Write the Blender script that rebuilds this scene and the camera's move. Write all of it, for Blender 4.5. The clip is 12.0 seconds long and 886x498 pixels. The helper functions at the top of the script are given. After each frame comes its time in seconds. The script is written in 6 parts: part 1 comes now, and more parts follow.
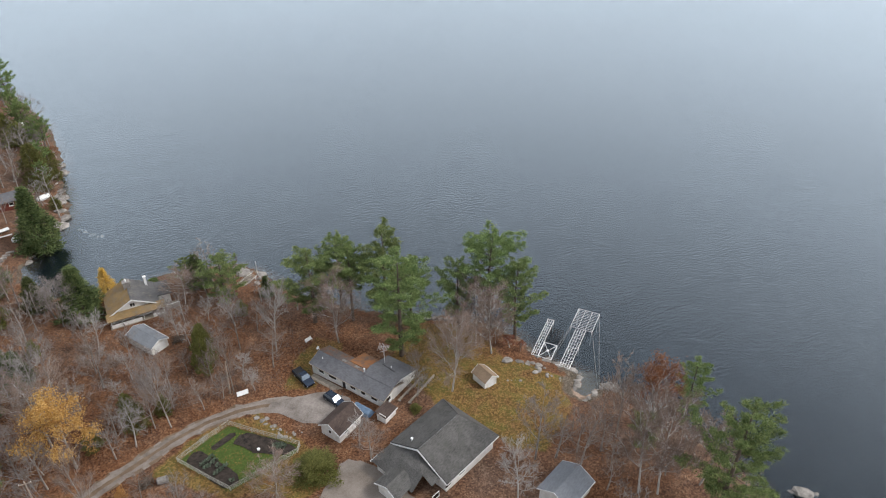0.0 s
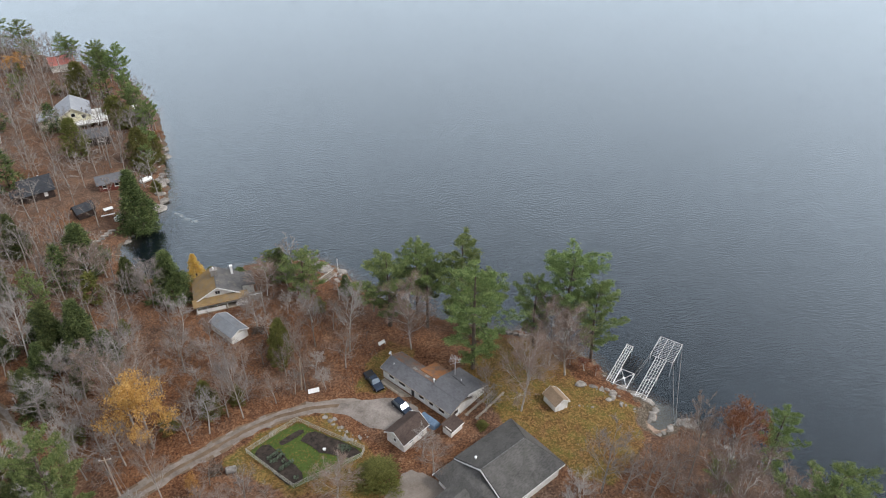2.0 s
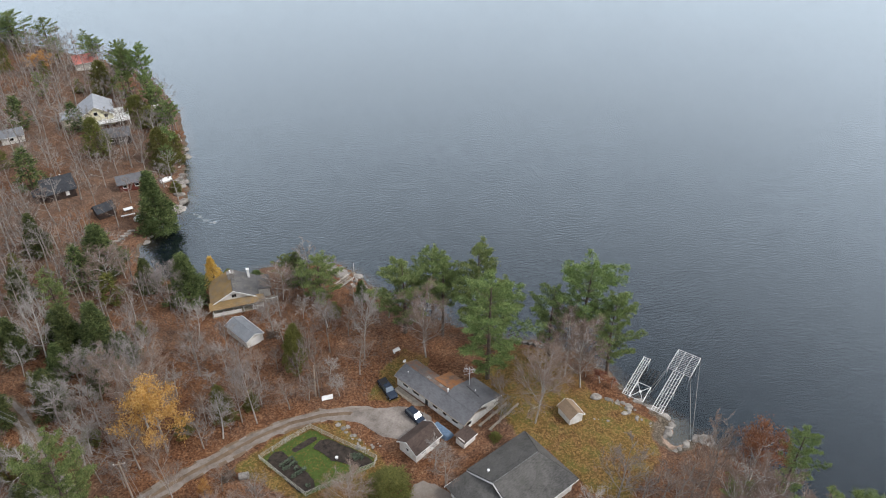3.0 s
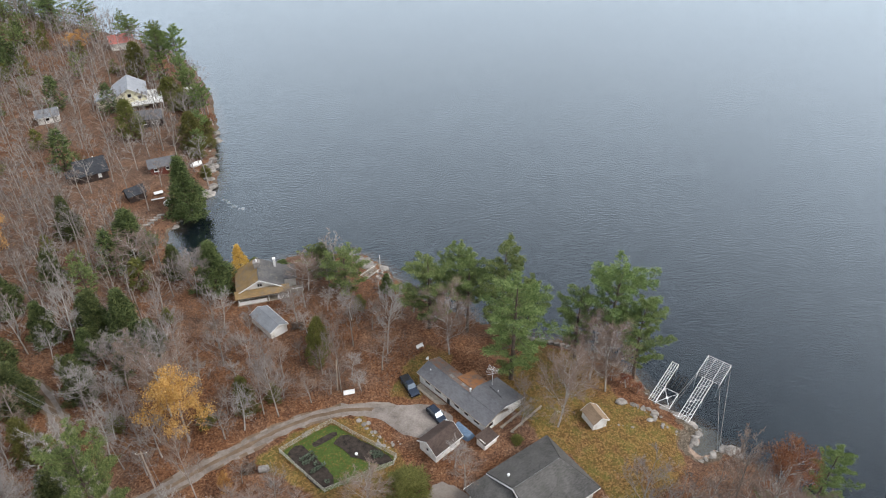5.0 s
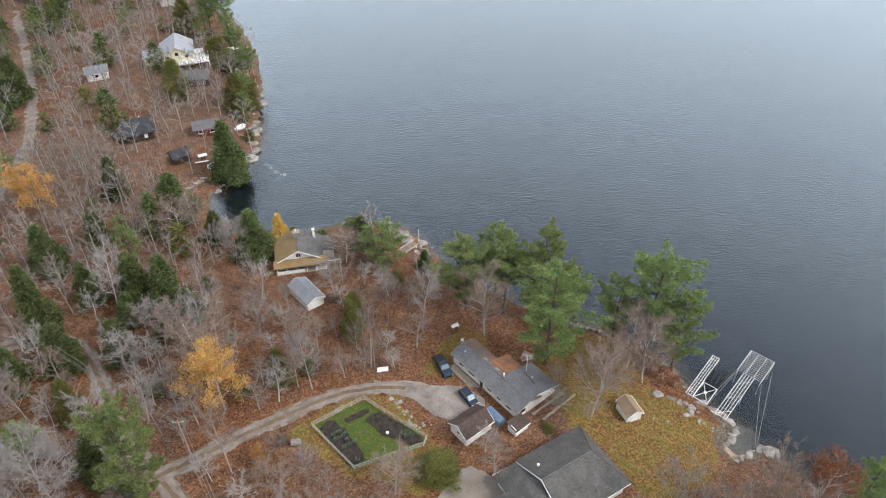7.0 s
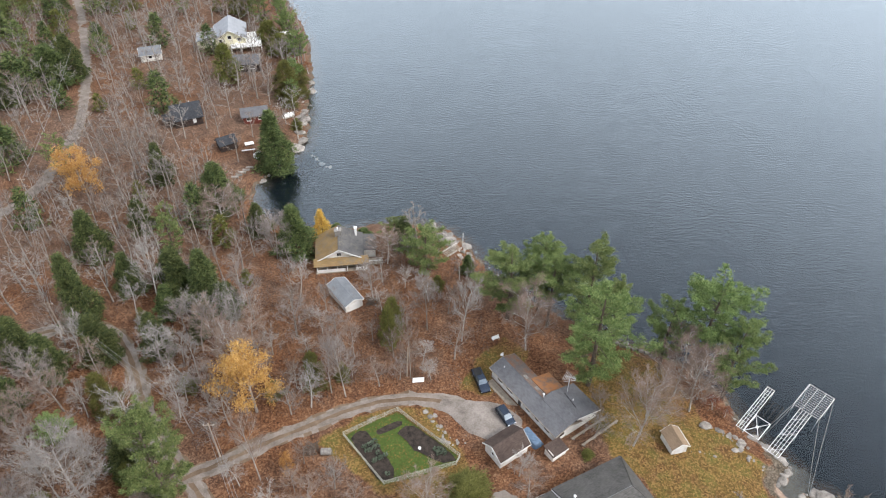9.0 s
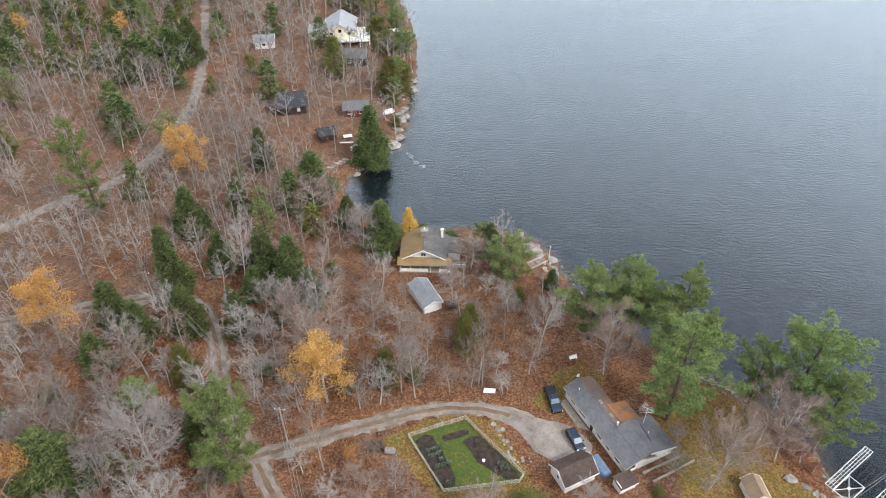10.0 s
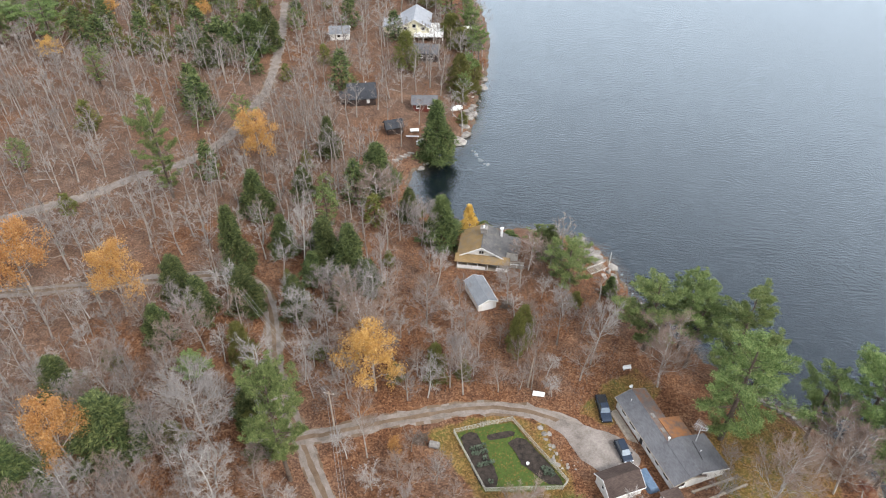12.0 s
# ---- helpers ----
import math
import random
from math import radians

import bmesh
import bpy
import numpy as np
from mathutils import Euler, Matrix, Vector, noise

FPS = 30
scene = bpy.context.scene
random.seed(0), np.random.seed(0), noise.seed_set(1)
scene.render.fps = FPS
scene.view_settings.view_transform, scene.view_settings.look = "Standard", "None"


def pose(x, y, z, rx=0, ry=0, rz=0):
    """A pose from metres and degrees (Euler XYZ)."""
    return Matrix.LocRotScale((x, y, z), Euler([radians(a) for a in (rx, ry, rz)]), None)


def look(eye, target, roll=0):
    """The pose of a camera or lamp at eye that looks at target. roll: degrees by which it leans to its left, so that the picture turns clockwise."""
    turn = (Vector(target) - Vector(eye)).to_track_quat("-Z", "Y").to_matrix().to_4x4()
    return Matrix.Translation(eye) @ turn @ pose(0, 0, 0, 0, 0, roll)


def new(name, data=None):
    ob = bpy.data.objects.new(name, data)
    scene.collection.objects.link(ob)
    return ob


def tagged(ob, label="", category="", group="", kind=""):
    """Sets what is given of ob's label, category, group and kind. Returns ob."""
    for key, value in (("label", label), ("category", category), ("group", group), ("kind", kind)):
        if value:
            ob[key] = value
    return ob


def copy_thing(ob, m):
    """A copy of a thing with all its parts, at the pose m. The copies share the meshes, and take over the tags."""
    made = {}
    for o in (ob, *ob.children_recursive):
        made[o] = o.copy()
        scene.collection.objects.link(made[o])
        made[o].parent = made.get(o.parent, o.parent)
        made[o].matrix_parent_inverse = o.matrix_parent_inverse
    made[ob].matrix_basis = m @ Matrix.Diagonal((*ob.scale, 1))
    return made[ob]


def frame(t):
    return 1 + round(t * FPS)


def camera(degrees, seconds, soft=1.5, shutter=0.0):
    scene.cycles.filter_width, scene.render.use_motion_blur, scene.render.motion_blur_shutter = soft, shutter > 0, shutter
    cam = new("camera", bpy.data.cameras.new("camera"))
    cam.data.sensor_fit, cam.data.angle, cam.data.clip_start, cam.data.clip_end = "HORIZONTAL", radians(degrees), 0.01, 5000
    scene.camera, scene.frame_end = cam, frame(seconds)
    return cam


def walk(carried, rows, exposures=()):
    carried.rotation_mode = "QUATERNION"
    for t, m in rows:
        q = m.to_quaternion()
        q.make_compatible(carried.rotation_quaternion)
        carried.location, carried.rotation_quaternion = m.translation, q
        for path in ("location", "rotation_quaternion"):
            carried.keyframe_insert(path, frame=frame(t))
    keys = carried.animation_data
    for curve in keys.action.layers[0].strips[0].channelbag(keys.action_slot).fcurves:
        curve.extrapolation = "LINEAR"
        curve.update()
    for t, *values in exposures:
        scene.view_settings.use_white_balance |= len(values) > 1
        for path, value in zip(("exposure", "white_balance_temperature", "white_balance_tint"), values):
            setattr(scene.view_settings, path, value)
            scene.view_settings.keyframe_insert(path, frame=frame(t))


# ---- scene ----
cam = camera(64.83, 12.0, soft=1.1)
PATH = [
    (0.0, 0.00, 0.00, 100.05, 55.83, -23.10), (0.5, 0.34, 0.93, 100.62, 55.59, -20.68),
    (1.0, 0.63, 1.66, 101.02, 55.49, -17.08), (1.5, 1.20, 2.30, 101.37, 55.47, -15.76),
    (2.0, 1.47, 3.12, 101.75, 55.46, -14.94), (2.5, 1.89, 4.05, 102.40, 55.35, -13.50),
    (3.0, 2.20, 4.88, 103.07, 55.26, -13.16), (5.0, 3.39, 8.11, 104.28, 53.76, -10.22),
    (5.5, 3.75, 8.93, 104.70, 52.89, -9.48), (6.0, 3.99, 9.81, 105.09, 52.06, -9.12),
    (6.5, 4.13, 10.94, 105.76, 51.18, -8.12), (7.0, 4.06, 12.20, 106.36, 50.39, -6.10),
    (9.0, 4.54, 19.23, 107.02, 48.93, -1.39), (9.5, 4.40, 20.51, 107.01, 48.94, 2.40),
    (10.0, 4.25, 21.08, 106.35, 49.21, 7.74), (10.5, 4.12, 21.11, 106.23, 49.28, 11.48),
    (11.0, 4.22, 21.00, 106.24, 49.22, 13.26), (11.5, 4.19, 20.97, 105.83, 49.24, 13.63),
    (12.0, 4.14, 20.95, 105.40, 49.26, 13.99),
]
walk(cam, [(t, pose(x, y, z, rx, 0, rz)) for t, x, y, z, rx, rz in PATH], exposures=[(0.0, 0.36), (3.0, 0.4), (6.5, 0.64), (9.5, 0.87), (12.0, 0.95)])

# ---- light: a bright overcast sky with the sun behind thin cloud over the lake ----
SUN_AZ, SUN_EL = 118.0, 46.0          # degrees clockwise from +y, and above the horizon
world = bpy.data.worlds.new("overcast")
scene.world = world
world.use_nodes = True
wn, wl = world.node_tree.nodes, world.node_tree.links
wn.clear()
sky = wn.new("ShaderNodeTexSky")
sky.sky_type, sky.sun_disc = "NISHITA", False
sky.sun_elevation, sky.sun_rotation = radians(SUN_EL), radians(SUN_AZ)
sky.dust_density, sky.ozone_density = 4.0, 1.5
grey = wn.new("ShaderNodeHueSaturation")
grey.inputs["Saturation"].default_value = 0.45
cloud = wn.new("ShaderNodeMix")
cloud.data_type = "RGBA"
cloud.inputs[0].default_value = 0.6
cloud.inputs[7].default_value = (7.0, 7.45, 8.2, 1)
back, wout = wn.new("ShaderNodeBackground"), wn.new("ShaderNodeOutputWorld")
back.inputs[1].default_value = 0.135
wl.new(sky.outputs[0], grey.inputs["Color"])
wl.new(grey.outputs[0], cloud.inputs[6])
wl.new(cloud.outputs[2], back.inputs[0])
wl.new(back.outputs[0], wout.inputs[0])
sun = new("sun", bpy.data.lights.new("sun", "SUN"))
sun.data.energy, sun.data.angle, sun.data.color = 1.5, radians(12), (1.0, 0.96, 0.91)
az, el = radians(SUN_AZ), radians(SUN_EL)
sun.matrix_world = look((math.sin(az) * math.cos(el) * 300, math.cos(az) * math.cos(el) * 300, math.sin(el) * 300), (0, 0, 0))

# ---- materials ----


def node_mat(name, rough=0.8, metal=0.0, spec=0.3):
    m = bpy.data.materials.new(name)
    m.use_nodes = True
    nt = m.node_tree
    b = nt.nodes["Principled BSDF"]
    b.inputs["Roughness"].default_value, b.inputs["Metallic"].default_value = rough, metal
    b.inputs["Specular IOR Level"].default_value = spec
    return m, nt, b


def noise_node(nt, vec, scale, detail=4, rough=0.6, out="Fac"):
    n = nt.nodes.new("ShaderNodeTexNoise")
    n.inputs["Scale"].default_value, n.inputs["Detail"].default_value, n.inputs["Roughness"].default_value = scale, detail, rough
    if vec:
        nt.links.new(vec, n.inputs["Vector"])
    return n.outputs[out]


def ramp(nt, fac, stops):
    r = nt.nodes.new("ShaderNodeValToRGB")
    while len(r.color_ramp.elements) < len(stops):
        r.color_ramp.elements.new(0.5)
    for e, (p, c) in zip(r.color_ramp.elements, stops):
        e.position, e.color = p, (*c, 1)
    nt.links.new(fac, r.inputs[0])
    return r.outputs[0]


def mix(nt, fac, a, b, blend="MIX"):
    m = nt.nodes.new("ShaderNodeMix")
    m.data_type, m.blend_type = "RGBA", blend
    for sock, v in ((m.inputs[0], fac), (m.inputs[6], a), (m.inputs[7], b)):
        if isinstance(v, (int, float)):
            sock.default_value = v
        elif isinstance(v, tuple):
            sock.default_value = (*v, 1)
        else:
            nt.links.new(v, sock)
    return m.outputs[2]


def math_node(nt, op, a, b=None, clamp=False):
    m = nt.nodes.new("ShaderNodeMath")
    m.operation, m.use_clamp = op, clamp
    for sock, v in ((m.inputs[0], a), (m.inputs[1], b)):
        if v is None:
            continue
        if isinstance(v, (int, float)):
            sock.default_value = v
        else:
            nt.links.new(v, sock)
    return m.outputs[0]


def bump(nt, b, height, strength, dist):
    n = nt.nodes.new("ShaderNodeBump")
    n.inputs["Strength"].default_value, n.inputs["Distance"].default_value = strength, dist
    nt.links.new(height, n.inputs["Height"])
    nt.links.new(n.outputs[0], b.inputs["Normal"])


def position(nt):
    return nt.nodes.new("ShaderNodeNewGeometry").outputs["Position"]


def plain(name, a, b, scale=1.5, fine=14.0, rough=0.8, metal=0.0, spec=0.3, vary=0.0, relief=0.02):
    """A surface that wanders between two colours at two scales, with fine relief."""
    m, nt, p = node_mat(name, rough, metal, spec)
    v = position(nt)
    big, small = noise_node(nt, v, scale), noise_node(nt, v, fine, 6, 0.7)
    f = math_node(nt, "ADD", math_node(nt, "MULTIPLY", big, 0.6), math_node(nt, "MULTIPLY", small, 0.4))
    col = ramp(nt, f, [(0.36, a), (0.64, b)])
    if vary:
        r = nt.nodes.new("ShaderNodeObjectInfo").outputs["Random"]
        h = nt.nodes.new("ShaderNodeHueSaturation")
        nt.links.new(col, h.inputs["Color"])
        nt.links.new(math_node(nt, "ADD", math_node(nt, "MULTIPLY", r, vary), 1.0 - vary / 2), h.inputs["Value"])
        col = h.outputs[0]
    nt.links.new(col, p.inputs["Base Color"])
    if relief:
        bump(nt, p, small, 0.5, relief)
    return m


def leaf_mat(name, dark, mid, light, rough=0.7, back=0.25):
    """Foliage: each spray its own tone, each tree a little lighter or darker, some light passing through."""
    m, nt, p = node_mat(name, rough, 0, 0.25)
    isl = nt.nodes.new("ShaderNodeNewGeometry").outputs["Random Per Island"]
    big = noise_node(nt, position(nt), 0.7, 2)
    f = math_node(nt, "ADD", math_node(nt, "MULTIPLY", isl, 0.55), math_node(nt, "MULTIPLY", big, 0.45))
    col = ramp(nt, f, [(0.2, dark), (0.5, mid), (0.8, light)])
    r = nt.nodes.new("ShaderNodeObjectInfo").outputs["Random"]
    h = nt.nodes.new("ShaderNodeHueSaturation")
    nt.links.new(col, h.inputs["Color"])
    nt.links.new(math_node(nt, "ADD", math_node(nt, "MULTIPLY", r, 0.3), 0.85), h.inputs["Value"])
    nt.links.new(math_node(nt, "ADD", math_node(nt, "MULTIPLY", r, 0.025), 0.488), h.inputs["Hue"])
    nt.links.new(h.outputs[0], p.inputs["Base Color"])
    tr = nt.nodes.new("ShaderNodeBsdfTranslucent")
    nt.links.new(h.outputs[0], tr.inputs[0])
    ms = nt.nodes.new("ShaderNodeMixShader")
    ms.inputs[0].default_value = back
    nt.links.new(p.outputs[0], ms.inputs[1])
    nt.links.new(tr.outputs[0], ms.inputs[2])
    nt.links.new(ms.outputs[0], nt.nodes["Material Output"].inputs[0])
    return m


def ground_mat():
    m, nt, p = node_mat("leaf_litter", 0.95, 0, 0.15)
    v = position(nt)
    vor = nt.nodes.new("ShaderNodeTexVoronoi")
    vor.inputs["Scale"].default_value = 4.2
    nt.links.new(v, vor.inputs["Vector"])
    cell = nt.nodes.new("ShaderNodeSeparateColor")
    nt.links.new(vor.outputs["Color"], cell.inputs[0])
    n1, n2, n3 = noise_node(nt, v, 0.045, 3), noise_node(nt, v, 0.35, 5, 0.65), noise_node(nt, v, 2.2, 6, 0.75)
    f = math_node(nt, "ADD", math_node(nt, "MULTIPLY", n2, 0.4), math_node(nt, "MULTIPLY", n3, 0.35))
    f = math_node(nt, "ADD", f, math_node(nt, "MULTIPLY", cell.outputs[0], 0.25))
    litter = ramp(nt, f, [(0.28, (0.034, 0.016, 0.01)), (0.45, (0.112, 0.05, 0.025)), (0.58, (0.195, 0.095, 0.049)), (0.74, (0.33, 0.205, 0.12))])
    dull = ramp(nt, f, [(0.3, (0.058, 0.042, 0.034)), (0.55, (0.145, 0.103, 0.08)), (0.75, (0.25, 0.198, 0.162))])
    cover = nt.nodes.new("ShaderNodeVertexColor")
    cover.layer_name = "cover"
    cs = nt.nodes.new("ShaderNodeSeparateColor")
    nt.links.new(cover.outputs[0], cs.inputs[0])
    aged = math_node(nt, "ADD", n1, math_node(nt, "MULTIPLY", cs.outputs[0], 0.2))
    forest = mix(nt, ramp(nt, aged, [(0.5, (0.0, 0.0, 0.0)), (0.74, (0.6, 0.6, 0.6))]), litter, dull)
    forest = mix(nt, ramp(nt, noise_node(nt, v, 0.16, 4, 0.6), [(0.46, (0, 0, 0)), (0.68, (0.38, 0.38, 0.38))]), forest, dull)
    zone = nt.nodes.new("ShaderNodeVertexColor")
    zone.layer_name = "zone"
    zs = nt.nodes.new("ShaderNodeSeparateColor")
    nt.links.new(zone.outputs[0], zs.inputs[0])

    def edge(sock):
        a = math_node(nt, "ADD", sock, math_node(nt, "MULTIPLY", math_node(nt, "SUBTRACT", n2, 0.5), 0.9))
        return ramp(nt, a, [(0.4, (0, 0, 0)), (0.62, (1, 1, 1))])
    green = ramp(nt, n3, [(0.3, (0.035, 0.055, 0.012)), (0.6, (0.075, 0.11, 0.026))])
    straw = ramp(nt, f, [(0.32, (0.075, 0.048, 0.016)), (0.52, (0.15, 0.092, 0.03)), (0.68, (0.27, 0.165, 0.055))])
    speck = ramp(nt, cell.outputs[2], [(0.76, (0, 0, 0)), (0.84, (0.7, 0.7, 0.7))])
    lawn = mix(nt, ramp(nt, n2, [(0.45, (0.05, 0.05, 0.05)), (0.66, (0.6, 0.6, 0.6))]), straw, green)
    lawn = mix(nt, ramp(nt, noise_node(nt, v, 0.13, 5, 0.65), [(0.5, (0, 0, 0)), (0.66, (0.75, 0.75, 0.75))]), lawn, litter)
    lawn = mix(nt, speck, lawn, (0.27, 0.165, 0.062))
    fresh = mix(nt, ramp(nt, math_node(nt, "ADD", math_node(nt, "MULTIPLY", cell.outputs[1], 0.5), math_node(nt, "MULTIPLY", n2, 0.5)), [(0.6, (0, 0, 0)), (0.7, (0.55, 0.55, 0.55))]),
                ramp(nt, n3, [(0.3, (0.038, 0.06, 0.014)), (0.65, (0.078, 0.115, 0.027))]), straw)
    bed = ramp(nt, f, [(0.3, (0.04, 0.033, 0.024)), (0.55, (0.13, 0.105, 0.08)), (0.75, (0.25, 0.21, 0.165))])
    col = mix(nt, edge(zs.outputs[0]), forest, lawn)
    col = mix(nt, edge(zs.outputs[1]), col, fresh)
    col = mix(nt, edge(zs.outputs[2]), col, bed)
    col = mix(nt, edge(cs.outputs[1]), col, ramp(nt, f, [(0.3, (0.25, 0.17, 0.125)), (0.7, (0.42, 0.31, 0.24))]))
    deep = nt.nodes.new("ShaderNodeSeparateXYZ")
    nt.links.new(v, deep.inputs[0])
    under = nt.nodes.new("ShaderNodeMapRange")
    under.inputs[1].default_value, under.inputs[2].default_value = -0.9, 0.0
    nt.links.new(deep.outputs[2], under.inputs[0])
    silt = ramp(nt, n2, [(0.3, (0.009, 0.012, 0.018)), (0.7, (0.016, 0.021, 0.03))])
    col = mix(nt, under.outputs[0], silt, col)
    nt.links.new(col, p.inputs["Base Color"])
    bump(nt, p, f, 0.9, 0.25)
    return m


def water_mat():
    m, nt, p = node_mat("lake_water")
    v = position(nt)
    mp = nt.nodes.new("ShaderNodeMapping")
    mp.inputs["Rotation"].default_value = (0, 0, radians(-18))
    mp.inputs["Scale"].default_value = (0.35, 1.0, 1.0)
    nt.links.new(v, mp.inputs[0])
    w1 = noise_node(nt, mp.outputs[0], 1.6, 4, 0.55)
    w2 = noise_node(nt, mp.outputs[0], 0.11, 2, 0.5)
    gust = noise_node(nt, v, 0.02, 3, 0.5)
    h = math_node(nt, "ADD", math_node(nt, "MULTIPLY", w1, math_node(nt, "ADD", gust, 0.35)), math_node(nt, "MULTIPLY", w2, 0.5))
    bn = nt.nodes.new("ShaderNodeBump")
    bn.inputs["Strength"].default_value, bn.inputs["Distance"].default_value = 1.0, 0.14
    nt.links.new(h, bn.inputs["Height"])
    gl, tr, ms = nt.nodes.new("ShaderNodeBsdfGlossy"), nt.nodes.new("ShaderNodeBsdfTransparent"), nt.nodes.new("ShaderNodeMixShader")
    gl.inputs[0].default_value = (0.86, 0.95, 1.0, 1)
    gl.inputs["Roughness"].default_value = 0.09
    tr.inputs[0].default_value = (0.5, 0.58, 0.62, 1)
    fr = nt.nodes.new("ShaderNodeLayerWeight")
    fr.inputs["Blend"].default_value = 0.5
    nt.links.new(bn.outputs[0], gl.inputs["Normal"])
    nt.links.new(bn.outputs[0], fr.inputs["Normal"])
    nt.links.new(math_node(nt, "MULTIPLY", math_node(nt, "POWER", fr.outputs["Facing"], 2.45), 1.29, True), ms.inputs[0])
    nt.links.new(tr.outputs[0], ms.inputs[1])
    nt.links.new(gl.outputs[0], ms.inputs[2])
    nt.links.new(ms.outputs[0], nt.nodes["Material Output"].inputs[0])
    return m


def shingle_mat(name, a, b, moss=None, moss_at=0.55, course=1.0, moss_scale=0.6):
    m, nt, p = node_mat(name, 0.9, 0, 0.2)
    tc = nt.nodes.new("ShaderNodeTexCoord").outputs["Object"]
    br = nt.nodes.new("ShaderNodeTexNoise")
    mp = nt.nodes.new("ShaderNodeMapping")
    mp.inputs["Scale"].default_value = (1.2 * course, 5.0 * course, 5.0)
    nt.links.new(tc, mp.inputs[0])
    nt.links.new(mp.outputs[0], br.inputs["Vector"])
    br.inputs["Scale"].default_value, br.inputs["Detail"].default_value = 1.6, 5
    st = noise_node(nt, tc, 0.5, 4)
    f = math_node(nt, "ADD", math_node(nt, "MULTIPLY", br.outputs["Fac"], 0.6), math_node(nt, "MULTIPLY", st, 0.4))
    col = ramp(nt, f, [(0.35, a), (0.65, b)])
    if moss:
        col = mix(nt, ramp(nt, noise_node(nt, tc, moss_scale, 8, 0.8), [(moss_at - 0.08, (0, 0, 0)), (moss_at + 0.08, (0.9, 0.9, 0.9))]), col, moss)
    nt.links.new(col, p.inputs["Base Color"])
    bump(nt, p, br.outputs["Fac"], 0.6, 0.03)
    return m


def siding_mat(name, a, b, board=6.0):
    m, nt, p = node_mat(name, 0.65, 0, 0.3)
    v = position(nt)
    sx = nt.nodes.new("ShaderNodeSeparateXYZ")
    nt.links.new(v, sx.inputs[0])
    saw = math_node(nt, "FRACT", math_node(nt, "MULTIPLY", sx.outputs[2], board))
    n = noise_node(nt, v, 1.2, 5)
    col = mix(nt, ramp(nt, n, [(0.4, (0, 0, 0)), (0.7, (1, 1, 1))]), a, b)
    nt.links.new(col, p.inputs["Base Color"])
    bump(nt, p, saw, 0.5, 0.02)
    return m


def glass_mat():
    m, nt, p = node_mat("window_glass", 0.06, 0, 0.6)
    nt.links.new(ramp(nt, noise_node(nt, position(nt), 0.8), [(0.4, (0.008, 0.009, 0.01)), (0.7, (0.03, 0.032, 0.034))]), p.inputs["Base Color"])
    return m


M_GROUND, M_WATER, M_GLASS = ground_mat(), water_mat(), glass_mat()
M_ROAD = plain("gravel", (0.14, 0.115, 0.095), (0.27, 0.235, 0.205), 0.25, 5, 0.95, relief=0.04)
M_RUT = plain("packed_gravel", (0.125, 0.102, 0.086), (0.27, 0.232, 0.205), 0.55, 4, 0.95, relief=0.03)
M_PAD = plain("pale_gravel", (0.12, 0.1, 0.086), (0.29, 0.255, 0.23), 0.35, 3.2, 0.95, relief=0.03)
M_VERGE = plain("leafy_road_crown", (0.105, 0.07, 0.045), (0.2, 0.145, 0.1), 0.5, 6, 0.95, relief=0.05)
M_ROCK = plain("lake_granite", (0.11, 0.1, 0.088), (0.36, 0.33, 0.3), 0.9, 6, 0.85, vary=0.4, relief=0.06)
M_SOIL = plain("garden_soil", (0.01, 0.008, 0.007), (0.06, 0.046, 0.037), 1.2, 5, 0.95, relief=0.08)
M_BARK = plain("grey_bark", (0.17, 0.15, 0.132), (0.36, 0.33, 0.3), 1.0, 9, 0.9, vary=0.4, relief=0.02)
M_BARK_PALE = plain("pale_bark", (0.27, 0.255, 0.235), (0.5, 0.475, 0.445), 1.0, 9, 0.9, vary=0.3, relief=0.02)
M_BARK_PINE = plain("pine_bark", (0.06, 0.045, 0.035), (0.15, 0.115, 0.09), 1.0, 9, 0.95, relief=0.03)
M_TWIG = [plain("twig_grey", (0.135, 0.114, 0.104), (0.27, 0.236, 0.22), 0.6, 5, 0.9, vary=0.4, relief=0),
          plain("twig_brown", (0.14, 0.1, 0.08), (0.28, 0.21, 0.172), 0.6, 5, 0.9, vary=0.4, relief=0),
          plain("twig_pale", (0.195, 0.176, 0.162), (0.38, 0.35, 0.328), 0.6, 5, 0.9, vary=0.3, relief=0)]
M_PINE = leaf_mat("pine_needles", (0.05, 0.082, 0.026), (0.155, 0.215, 0.07), (0.29, 0.335, 0.13))
M_SPRUCE = leaf_mat("spruce_needles", (0.024, 0.04, 0.015), (0.088, 0.118, 0.042), (0.19, 0.21, 0.078))
M_CEDAR = leaf_mat("cedar_foliage", (0.07, 0.078, 0.018), (0.13, 0.135, 0.034), (0.2, 0.185, 0.058))
M_GOLD = leaf_mat("golden_needles", (0.42, 0.24, 0.05), (0.6, 0.38, 0.09), (0.72, 0.52, 0.2), back=0.3)
M_ORANGE = leaf_mat("orange_leaves", (0.3, 0.145, 0.05), (0.5, 0.27, 0.085), (0.62, 0.4, 0.16), back=0.3)
M_RUST = leaf_mat("rust_leaves", (0.12, 0.045, 0.022), (0.22, 0.085, 0.04), (0.32, 0.15, 0.08), back=0.25)
M_WHITE = siding_mat("white_siding", (0.62, 0.6, 0.56), (0.78, 0.77, 0.74))
M_CREAM = siding_mat("cream_siding", (0.62, 0.58, 0.4), (0.74, 0.71, 0.54))
M_DARKWOOD = siding_mat("dark_cabin_boards", (0.03, 0.022, 0.02), (0.08, 0.055, 0.045), 4)
